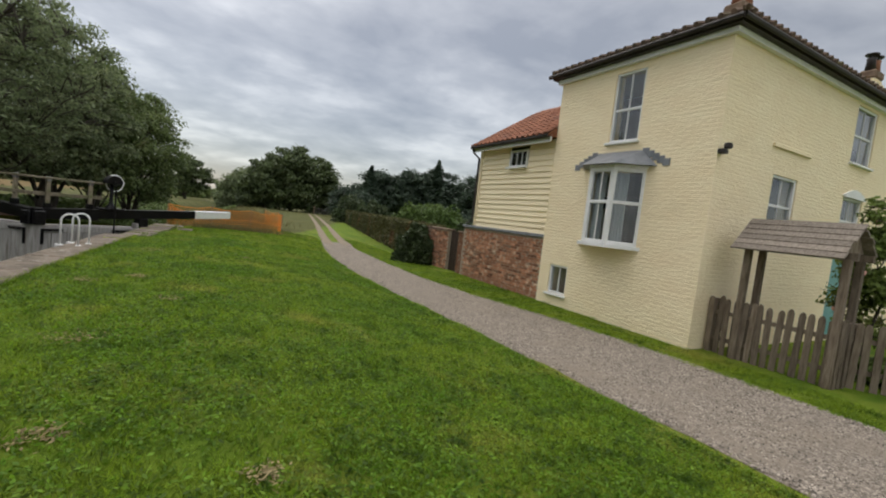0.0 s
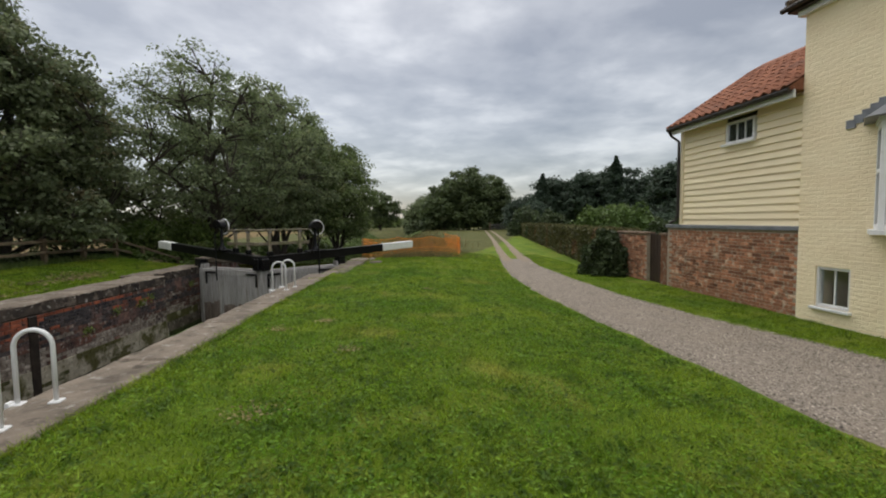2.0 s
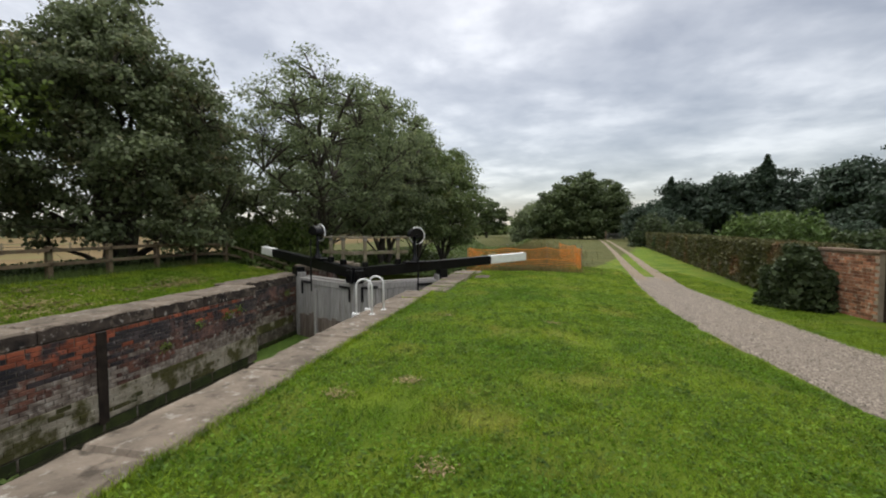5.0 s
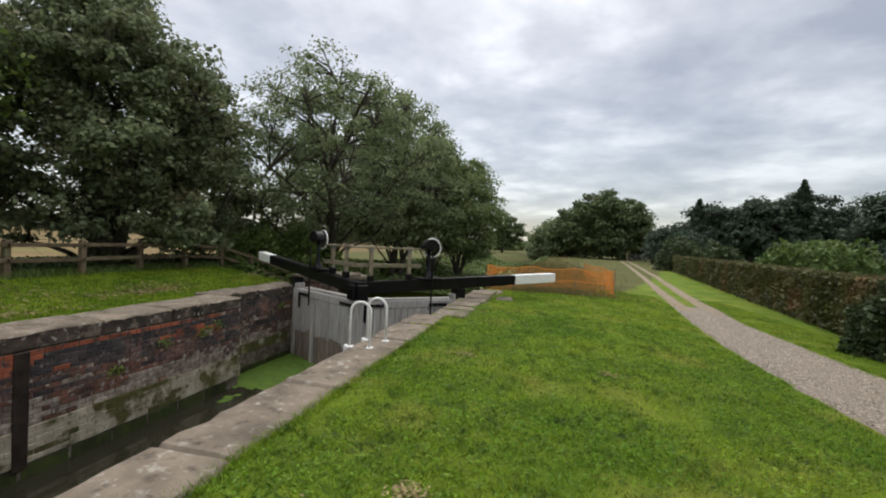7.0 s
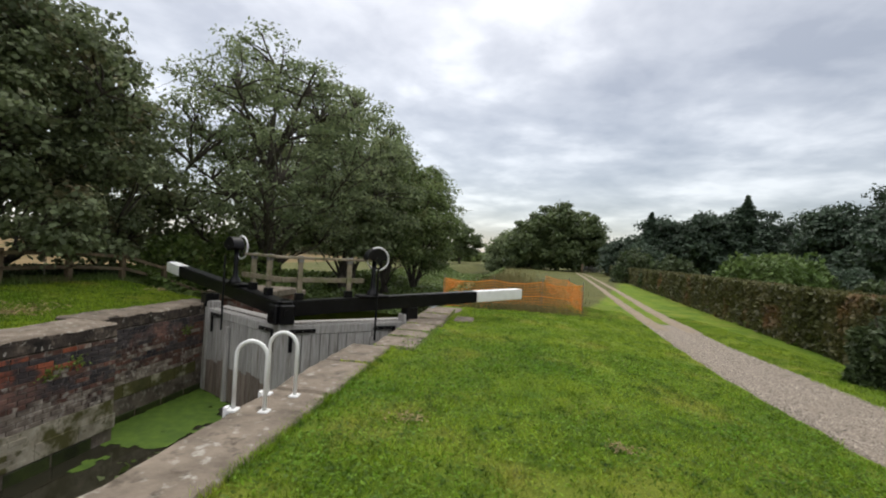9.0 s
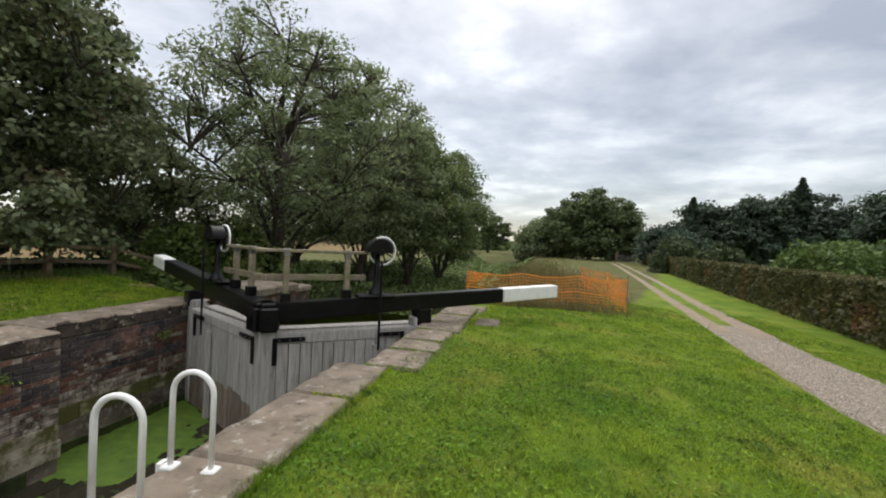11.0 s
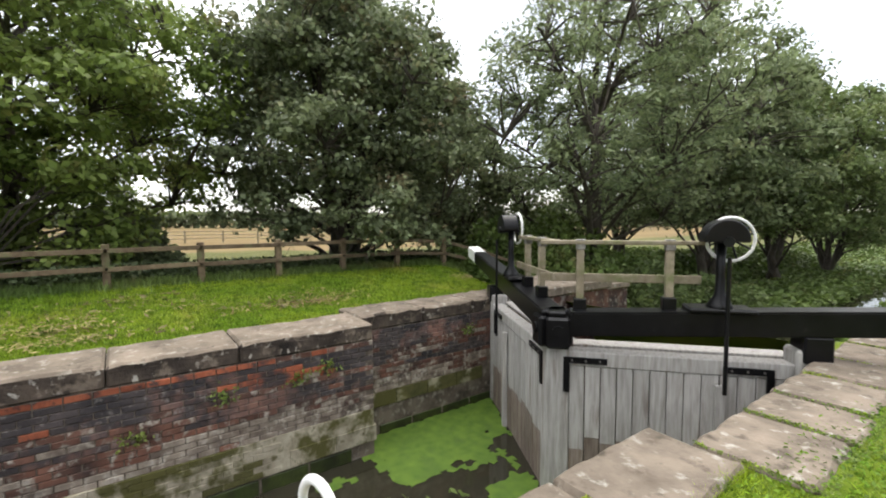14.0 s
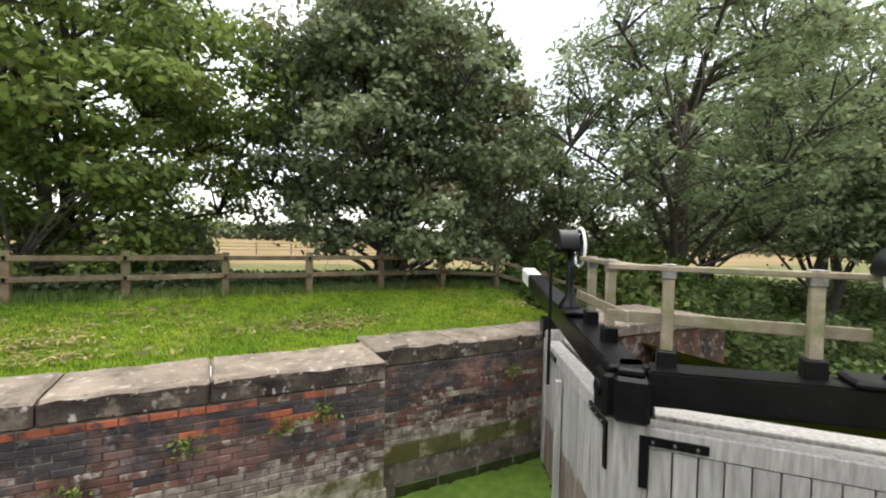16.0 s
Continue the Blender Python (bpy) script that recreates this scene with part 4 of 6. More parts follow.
    tube(bo, [(0.10, -s * 0.14, 0.24), (0.10, -s * 0.16, 0.24)], 0.07, 14)
    part("beam_boss", bo, BLACK, leaf)
    # paddle gear: flared pedestal, drum, wheel guard ring, rod down the gate's face
    px, py = ped_at, -s * 0.13
    k0 = 0.46 + rise * px / bl
    foot = part("gear_base", boxed(px - 0.34, -0.18 + s * 0.08, k0 - 0.04, px + 0.34, 0.16 + s * 0.08, k0 + 0.02, bevel=0.02), BLACK, leaf)
    ped = bmesh.new()
    tube(ped, [(px, s * 0.05, k0), (px, s * 0.05, k0 + 0.05), (px, s * 0.05, k0 + 0.16), (px, s * 0.05, k0 + 0.40), (px, s * 0.05, k0 + 0.74)], [0.15, 0.125, 0.058, 0.045, 0.050], 12)
    gear = part("gear_pedestal", ped, BLACK, leaf, "black cast iron paddle gear", smooth=True)
    zc = k0 + 0.78
    dr = bmesh.new()
    arc = [(0.225 * math.cos(q), 0.225 * math.sin(q)) for q in (radians(-6 + 192 * k / 22) for k in range(23))]
    prism(dr, arc, 0.24, Matrix.Translation((px, -0.13 if s > 0 else -0.11, zc)))
    bmesh.ops.bevel(dr, geom=dr.edges[:], offset=0.012, segments=1, affect="EDGES")
    part("gear_hood", dr, BLACK, gear)
    hub = bmesh.new()
    tube(hub, [(px, -s * 0.16, zc - 0.02), (px + (0.0 if mirror else 0.13), s * 0.18, zc)], 0.055, 12)
    part("wheel_hub", hub, BLACK, gear)
    ringm = bmesh.new()
    cy = s * 0.16 if mirror else s * 0.12
    wx = px if mirror else px + 0.11
    tube(ringm, [(wx + 0.245 * math.cos(a), cy, zc + 0.245 * math.sin(a)) for a in (2 * math.pi * q / 32 for q in range(33))], 0.018, 8, cap=False)
    part("wheel_rim", ringm, WHITE, gear, "white painted wheel rim", smooth=True)
    for q in range(4):
        sp = bmesh.new()
        a = q * math.pi / 4 + 0.3
        tube(sp, [(wx - 0.235 * math.cos(a), cy, zc - 0.235 * math.sin(a)), (wx + 0.235 * math.cos(a), cy, zc + 0.235 * math.sin(a))], 0.012, 6)
        part("wheel_spoke", sp, BLACK, gear)
    rod = bmesh.new()
    tube(rod, [(px, py - s * 0.06, k0 + 0.6), (px, py - s * 0.06, -0.35)], 0.022, 6)
    part("paddle_rod", rod, BLACK, leaf)
    part("rod_board", boxed(px - 0.045, min(-s * 0.09, -s * 0.02), BOTTOM, px + 0.045, max(-s * 0.09, -s * 0.02), -0.3), GATEWOOD, leaf)
    # handrail posts in black sockets on the downstream side
    tops = []
    for x in posts:
        zb = 0.44 + rise * x / bl
        sock = part("post_socket", boxed(x - 0.075, s * 0.16 - 0.07, zb - 0.03, x + 0.075, s * 0.16 + 0.07, zb + 0.14, bevel=0.01), BLACK, leaf)
        po = part("handrail_post", boxed(x - 0.045, s * 0.16 - 0.04, zb + 0.14, x + 0.045, s * 0.16 + 0.04, 1.22, bevel=0.006), RAILWOOD, leaf)
        part("post_cap", boxed(x - 0.055, s * 0.16 - 0.05, 1.20, x + 0.055, s * 0.16 + 0.05, 1.325, bevel=0.006), STEELGREY, po)
        tops.append(x)
    a, c = (-0.12, 1.72) if not mirror else (0.12, 1.7)
    part("handrail", boxed(a, s * 0.16 - 0.055, 1.262, c, s * 0.16 + 0.055, 1.312, bevel=0.008), RAILWOOD, leaf)
    part("mid_rail", boxed(a, s * 0.16 + 0.045, 0.80, c, s * 0.16 + 0.075, 0.90, bevel=0.006), RAILWOOD, leaf)
    return leaf


gate_leaf("lock_gate", (-3.02, 18.06, 0), 6.0, 1.45, 0.30, 1.86, (0.36, 1.36), False)
gate_leaf("lock_gate", (-7.88, 17.8, 0), 5.42, 0.80, 0.50, 1.9, (0.74, 1.35), True)


# ---- ladder hoops ----
def hoop(x, y, turn, w=0.28, h=0.63):
    t = thing("ladder_handrail", pose(x, y, 0.025, 0, 0, turn), "white painted steel hoop handrail on the lock coping", "handrail", "ladder handrails")
    bm = bmesh.new()
    pts = [(-w / 2, 0, 0.02), (-w / 2, 0, h - w / 2)] + [(-w / 2 * math.cos(a), 0, h - w / 2 + w / 2 * math.sin(a)) for a in (math.pi * k / 12 for k in range(1, 12))] + [(w / 2, 0, h - w / 2), (w / 2, 0, 0.02)]
    tube(bm, pts, 0.0185, 10)
    part("hoop_bar", bm, WHITE, t, smooth=True)
    for sx in (-1, 1):
        part("foot_plate", boxed(sx * w / 2 - 0.045, -0.05, -0.02, sx * w / 2 + 0.045, 0.05, 0.02, bevel=0.008), WHITE, t)
    part("foot_bracket", boxed(-w / 2 - 0.075, -0.035, -0.12, -w / 2 - 0.045, 0.035, 0.03), WHITE, t)


for x, y, a in ((-3.17, 6.16, 10), (-3.15, 5.66, 8), (-3.19, 12.15, 8), (-3.14, 12.62, 6)):
    hoop(x, y, a)


# ---- post and rail fence on the far bank ----
fence = thing("fence", pose(0, 0, 0), "weathered two-rail wooden field fence", "fence")
posts = [(-12.0 + max(y - 22.2, 0) * 0.9, y) for y in np.arange(13.42 - 1.57 * 16, 28, 1.57)]
prev = None
for x, y in posts:
    z = float(ground_z(x, y))
    part("fence_post", boxed(x - 0.065, y - 0.065, z - 0.3, x + 0.065, y + 0.065, z + 0.85 + random.uniform(-0.02, 0.02), bevel=0.012), OAK, fence)
    if prev:
        for h in (0.74, 0.39):
            bm = bmesh.new()
            p, q = Vector((prev[0] + 0.07, prev[1], prev[2] + h)), Vector((x + 0.07, y, z + h + random.uniform(-0.015, 0.015)))
            d = q - p
            box(bm, -0.02, -0.03, -0.045, 0.02, d.length + 0.03, 0.045, m=Matrix.Translation(p) @ d.to_track_quat("Y", "Z").to_matrix().to_4x4(), bevel=0.006)
            part("fence_rail", bm, OAK, fence)
    prev = (x, y, z)

# far paddock fence in the stubble
bm = bmesh.new()
for k in range(60):
    y = -60 + k * 3.2
    x = -47 - 0.05 * y
    z = float(ground_z(x, y))
    box(bm, x - 0.07, y - 0.07, z - 0.2, x + 0.07, y + 0.07, z + 1.15)
    for h in (0.4, 0.72, 1.04):
        box(bm, x - 0.03, y, z + h - 0.035, x + 0.03, y + 3.2, z + h + 0.035)
tagged(part("paddock_fence", bm, RAILWOOD), "distant wooden paddock fence across stubble field", "fence", "", "stuff")


# ---- trees ----
def clumps_in(n, rx, ry, rz, zc, shell=0.55, seed=1, top=1.0):
    """Clump centres in an uneven egg, more of them near its skin."""
    r = np.random.default_rng(seed)
    u = r.normal(size=(n * 3, 3))
    u /= np.linalg.norm(u, axis=1)[:, None]
    rad = shell + (1 - shell) * r.random(n * 3) ** 0.6
    lump = np.array([1 + 0.28 * noise.noise(Vector(v) * 2.2 + Vector((seed, 0, 0))) for v in u])
    p = u * (rad * lump)[:, None]
    p = p[p[:, 2] > -0.72][:n]
    narrow = 1 - np.clip(p[:, 2], 0, 1) * (1 - top)
    return np.stack([p[:, 0] * rx * narrow, p[:, 1] * ry * narrow, zc + p[:, 2] * rz], axis=1)


def tree(name, x, y, height, rx, ry, base, trunk_r, leaf, leaf_size, n_clumps, per, clump_r, label, seed, stems=1, fork=0.2, top=1.0, group="", boughs=12, rise=0.35, hollow=0.0, long=1.6):
    """Stems, boughs reaching out to the crown's masses, finer branches to every clump, and the leaves of each clump."""
    z0 = float(ground_z(x, y)) - 0.1
    t = thing(name, pose(x, y, z0), label, "tree", group)
    r = np.random.default_rng(seed)
    zc, rz = (height + base) / 2, (height - base) / 2
    c = clumps_in(n_clumps, rx, ry, rz, zc, 0.38, seed, top)
    if hollow:
        # open inside and below, so that the limbs show
        c = c[(np.hypot(c[:, 0] / rx, c[:, 1] / ry) > hollow) | (c[:, 2] > base + 0.36 * (height - base))]
    axes = []
    for s in range(stems):
        a = 2 * math.pi * s / stems + r.uniform(0, 1)
        lean = (0.0 if stems == 1 else 0.12) * height
        tip = Vector((lean * math.cos(a), lean * math.sin(a), height * 0.86))
        off = Vector((math.cos(a), math.sin(a), 0)) * (0.0 if stems == 1 else 0.16 * trunk_r * stems)
        pts = [off + (tip - off) * k + Vector((r.normal(), r.normal(), 0)) * (height * 0.011 * (k > 0)) for k in (0, 0.06, 0.16, 0.3, 0.48, 0.7, 0.88, 1.0)]
        rr = trunk_r / (1 if stems == 1 else 1.45)
        bm = bmesh.new()
        tube(bm, pts, [rr * q for q in (1.45, 1.08, 0.92, 0.76, 0.55, 0.32, 0.16, 0.05)], 9)
        part("trunk", bm, BARK, t, smooth=True)
        axes.append(pts)
    # boughs go to well spread clumps
    chosen = [int(r.integers(len(c)))]
    far = np.linalg.norm(c - c[chosen[0]], axis=1)
    while len(chosen) < boughs:
        k = int(np.argmax(far))
        chosen.append(k)
        far = np.minimum(far, np.linalg.norm(c - c[k], axis=1))
    joints = []
    for i in chosen:
        tip = Vector(c[i]) * 1.0
        out = math.hypot(tip.x, tip.y)
        pts = axes[int(np.argmin([(p[4] - tip).length for p in axes]))]
        k = min(max((tip.z - out * (0.9 - rise)) / height, fork), 0.85)
        j = k * (len(pts) - 1)
        a = pts[int(j)].lerp(pts[min(int(j) + 1, len(pts) - 1)], j - int(j))
        m1 = a.lerp(tip, 0.35) + Vector((r.normal() * 0.06, r.normal() * 0.06, 0.10)) * (tip - a).length
        m2 = a.lerp(tip, 0.70) + Vector((r.normal() * 0.06, r.normal() * 0.06, 0.07)) * (tip - a).length
        thick = trunk_r * r.uniform(0.24, 0.36)
        bm = bmesh.new()
        tube(bm, [a, m1, m2, tip], [thick, thick * 0.72, thick * 0.42, 0.012], 7, cap=False)
        part("bough", bm, BARK, t, smooth=True)
        joints += [a.lerp(m1, 0.6), m1, m1.lerp(m2, 0.5), m2, m2.lerp(tip, 0.5)]
    for pts in axes:
        joints += pts[3:]
    jn = np.array([tuple(q) for q in joints])
    twig = bmesh.new()
    for q in c:
        d = np.linalg.norm(jn - q, axis=1) + np.where(jn[:, 2] > q[2], 0.8, 0.0)
        a, tip = Vector(jn[int(np.argmin(d))]), Vector(q)
        b = a.lerp(tip, 0.55) + Vector((r.normal(), r.normal(), 0.8)) * 0.08 * (tip - a).length
        tube(twig, [a, b, tip], [0.035 * height / 9, 0.022 * height / 9, 0.008], 4, cap=False)
        for w in range(4):
            tw = tip + Vector((r.normal(), r.normal(), r.normal() * 0.6)) * clump_r * 0.7
            tube(twig, [b.lerp(tip, 0.3 + 0.2 * w), tw], [0.013, 0.004], 3, cap=False)
    tagged(part("branchwork", twig, BARK, t), kind="stuff")
    n = n_clumps * per
    which = r.integers(len(c), size=n)
    scale = (0.65 + 0.7 * r.random(len(c)))[which][:, None]
    # each clump is a leafy cap: blades over its upper skin, facing up and outwards
    d = r.normal(size=(n, 3)) * np.array([1, 1, 0.8]) + np.array([0, 0, 0.42])
    d /= np.linalg.norm(d, axis=1)[:, None]
    off = d * np.array([1.0, 1.0, 0.62]) * (clump_r * scale * (0.3 + 0.95 * r.random((n, 1))))
    face = d + np.array([0, 0, 0.5]) + r.normal(size=(n, 3)) * 0.75
    face /= np.linalg.norm(face, axis=1)[:, None]
    v, f = leaf_cloud(c[which] + off, leaf_size, long=long, facing=face)
    crown = new("crown", raw_mesh("crown", v, f, leaf))
    crown.parent = t
    return t


tree("sycamore_tree", -15.1, 18.1, 9.7, 4.35, 4.4, -0.2, 0.34, L_DARK, 0.12, 460, 170, 0.60, "broad dense dark green sycamore with spreading limbs", 11, stems=5, fork=0.08, top=0.6, rise=0.75, boughs=26, hollow=0.48, long=1.25)
tree("cherry_tree", -17.0, 9.6, 10.8, 5.5, 5.2, -0.7, 0.28, L_LIME, 0.11, 470, 170, 0.66, "yellow-green cherry tree with drooping branches by the fence", 23, stems=2, fork=0.15, boughs=18)
tree("ash_tree", -11.0, 25.6, 11.3, 4.6, 4.4, 1.8, 0.32, L_ASH, 0.085, 380, 72, 0.60, "open grey-green ash tree with visible branches", 35, fork=0.22, top=0.85, rise=0.5, boughs=18, long=2.2)
tree("willow_tree", -10.5, 33.5, 12.5, 3.9, 4.2, 1.5, 0.28, L_ASH, 0.125, 290, 90, 0.66, "grey-green bankside tree overhanging the canal", 41, stems=3, long=2.0)
tree("willow_tree", -9.8, 39.5, 12.5, 3.7, 4.2, 1.2, 0.26, L_HAZEL, 0.14, 290, 120, 0.74, "dense green bankside tree overhanging the canal", 47, stems=3)
tree("willow_tree", -9.2, 46.5, 11.6, 4.0, 4.4, 1.0, 0.26, L_HAZEL, 0.155, 260, 120, 0.8, "dense green bankside tree overhanging the canal", 53, stems=3)
tree("willow_tree", -15.5, 34.5, 9.6, 4.2, 4.2, 0.6, 0.26, L_ASH, 0.14, 160, 90, 0.8, "grey-green bankside tree behind the ash", 59, stems=2)
tree("cherry_tree", -17.0, 2.6, 9.5, 4.4, 4.2, 1.0, 0.26, L_LIME, 0.14, 170, 120, 0.85, "yellow-green tree along the field fence", 61, stems=2)
tree("sycamore_tree", -17.0, -5.0, 9.5, 4.6, 4.4, 1.0, 0.28, L_DARK, 0.2, 130, 90, 0.95, "dark green tree along the field fence", 67, stems=2)
tree("sycamore_tree", -17.8, 24.8, 7.0, 3.4, 3.4, 0.3, 0.22, L_DARK, 0.16, 130, 120, 0.8, "dark green tree behind the field fence", 71, stems=2)
tree("field_tree", -13.0, 118, 9.5, 5.6, 5.0, 1.0, 0.3, L_WOOD, 0.40, 90, 90, 1.2, "small round tree far off in the fields", 73)
for x, y, h, rr, s in ((3.2, 92, 9.6, 4.6, 81), (7.8, 90, 12.4, 5.2, 83), (12.2, 93, 11.2, 4.6, 85), (-1.5, 99, 9.0, 3.4, 87)):
    tree("woodland_tree", x, y, h, rr, rr, -1.4, 0.35, L_WOOD if s != 87 else L_ASH, 0.34, 150, 140, 1.2, "large dark rounded tree beyond the hedge end", s, group="trees beyond the hedge")
for x, y, h, rr, s in ((20.0, 73, 8.6, 3.2, 91), (23.8, 70, 9.4, 3.4, 92), (31.0, 69, 9.0, 4.0, 93), (36.0, 64, 9.6, 4.6, 94), (38.0, 55, 13.0, 5.0, 95), (33.5, 50, 8.6, 4.4, 96), (40.0, 47, 14.0, 5.4, 97), (34.5, 40, 11.5, 4.6, 98), (29.0, 36, 8.2, 3.6, 99), (26.8, 69.5, 9.6, 3.8, 103), (15.4, 75, 5.2, 2.4, 101), (33.0, 59, 9.2, 4.2, 102)):
    tree("garden_tree", x, y, h, rr, rr, 0.0, 0.3, L_CON, 0.27, 100, 135, 1.15, "dark evergreen tree behind the garden hedge", s, group="garden trees")


def conifer(x, y, h, r, seed, label="dark green conifer behind the garden hedge"):
    z0 = float(ground_z(x, y)) - 0.1
    t = thing("conifer_tree", pose(x, y, z0), label, "tree", "conifers behind the hedge")
    rr = np.random.default_rng(seed)
    bm = bmesh.new()
    tube(bm, [(0, 0, 0), (0, 0, h * 0.5), (0, 0, h)], [0.22, 0.13, 0.02], 7)
    part("trunk", bm, BARK, t, smooth=True)
    n = 9000
    k = rr.random(n) ** 0.62
    a_ = rr.random(n) * 2 * math.pi
    zz = h * (0.04 + 0.96 * (1 - k))
    tier = 0.72 + 0.28 * np.cos(zz / h * 40 + 3 * np.sin(a_ * 3 + seed) + rr.normal(size=n) * 0.7)
    a = a_
    lump = 0.85 + 0.75 * np.array([noise.noise((math.cos(q) * 1.5 + seed, math.sin(q) * 1.5, w * 0.6)) for q, w in zip(a, zz)])
    rad = r * (k * 0.98 + 0.015) * tier * lump * rr.random(n) ** 0.25
    pts = np.stack([rad * np.cos(a), rad * np.sin(a), zz - rad * 0.22], axis=1)
    v, f = leaf_cloud(pts, 0.30, flat=0.4, long=2.0)
    crown = new("crown", raw_mesh("crown", v, f, L_CON))
    crown.parent = t


for x, y, h, r, s in ((27.6, 66.7, 11.2, 5.6, 1), (17.6, 70, 9.0, 4.2, 2)):
    conifer(x, y, h, r, s)


def shrub(name, x, y, rx, ry, h, leaf, size, n, label, seed, group="", base=0.0):
    """A bush: short stems and lumpy masses of leaves down to the ground."""
    z0 = float(ground_z(x, y))
    t = thing(name, pose(x, y, z0), label, "shrub", group)
    r = np.random.default_rng(seed)
    bm = bmesh.new()
    for k in range(7):
        a = r.uniform(0, 6.28)
        tube(bm, [(0.1 * math.cos(a), 0.1 * math.sin(a), -0.05), (rx * 0.55 * math.cos(a), ry * 0.55 * math.sin(a), h * r.uniform(0.5, 0.85))], [0.03, 0.008], 5)
    part("stems", bm, BARK, t)
    u = r.normal(size=(n, 3))
    u[:, 2] = np.abs(u[:, 2])
    u /= np.linalg.norm(u, axis=1)[:, None]
    lump = np.array([1 + 0.35 * noise.noise(Vector(v) * 2.4 + Vector((seed * 3.1, 0, 0))) for v in u])
    rad = lump * r.random(n) ** 0.16
    pts = u * rad[:, None] * np.array([rx, ry, h])
    pts[:, 2] = base + pts[:, 2] * (1 - base / h)
    v, f = leaf_cloud(pts, size, flat=0.2)
    crown = new("foliage", raw_mesh("foliage", v, f, leaf))
    crown.parent = t


shrub("hawthorn_bush", -16.9, 11.9, 1.7, 1.7, 2.1, L_DARK, 0.11, 7000, "dark leafy hawthorn behind the field fence", 306)
shrub("laurel_bush", 6.25, 17.55, 0.85, 0.85, 1.45, L_BUSH, 0.085, 9000, "rounded dark evergreen bush by the garden wall", 5)
for i, (x, y, rx, h, m) in enumerate(((14.0, 38, 2.6, 3.0, L_SHRUB), (17.0, 40, 2.8, 3.2, L_SHRUB), (12.2, 46, 2.2, 2.6, L_BUSH), (20.5, 44, 2.4, 2.2, L_BUSH), (24, 46, 3.5, 2.6, L_CON), (15.5, 30, 2.2, 1.7, L_BUSH), (20, 32, 2.6, 2.0, L_BUSH), (12.0, 56, 2.4, 3.2, L_BUSH), (14.5, 62, 2.8, 4.6, L_CON))):
    shrub("garden_shrub", x, y, rx, rx, h, m, 0.2, 3600, "garden shrub behind the clipped hedge", 100 + i, "garden shrubs")
for i, (x, y, rx, h) in enumerate(((-10.2, 23.4, 1.7, 2.3), (-9.4, 26.2, 1.8, 2.2), (-11.6, 24.8, 1.9, 2.6), (-8.6, 29.6, 1.9, 1.9), (-12.9, 23.0, 1.6, 2.0), (-13.8, 25.4, 2.0, 2.8), (-9.8, 20.9, 1.1, 1.2))):
    shrub("bank_shrub", x, y, rx, rx, h, L_HAZEL if i % 2 else L_WEED, 0.12, 4200, "leafy bramble and shrub growth on the canal bank", 200 + i, "bank shrubs")


# ---- clipped hedge along the track ----
def hedge():
    t = thing("hedge", pose(0, 0, 0), "long clipped hedge turning russet beside the track", "hedge")
    r = np.random.default_rng(77)
    bm = bmesh.new()
    n = 60
    for k in range(n + 1):
        s = (k / n) ** 1.6
        x, y = 6.95 + 7.9 * s, 17.9 + 63 * s
        z = float(ground_z(x, y))
        tube(bm, [(x, y, z - 0.1), (x + r.normal() * 0.1, y + r.normal() * 0.1, z + 1.2)], [0.03, 0.01], 5)
    part("stems", bm, BARK, t)
    count = 46000
    s = r.random(count) ** 1.75
    x, y = 6.95 + 7.9 * s, 17.7 + 63 * s
    side = r.random(count)
    w, h = 0.58, 1.55
    top = side < 0.33
    u = np.where(top, r.uniform(-1, 1, count), np.where(side < 0.85, -1, 1) * (1 - 0.25 * r.random(count) ** 2)) * w
    zz = np.where(top, h - 0.12 * r.random(count) ** 2, h * r.random(count) ** 0.8)
    wob = np.array([noise.noise((a * 0.9, b * 0.9, c * 1.3)) for a, b, c in zip(x, y, zz)])
    u = u * (1 + 0.22 * wob)
    zz = zz + 0.09 * wob * (zz / h)
    pts = np.stack([x + u, y - u * 0.12 + r.normal(size=count) * 0.05, ground_z(x + u, y) + zz], axis=1)
    v, f = leaf_cloud(pts, 0.11, flat=0.1)
    o = new("foliage", raw_mesh("foliage", v, f, L_HEDGE))
    o.parent = t


hedge()


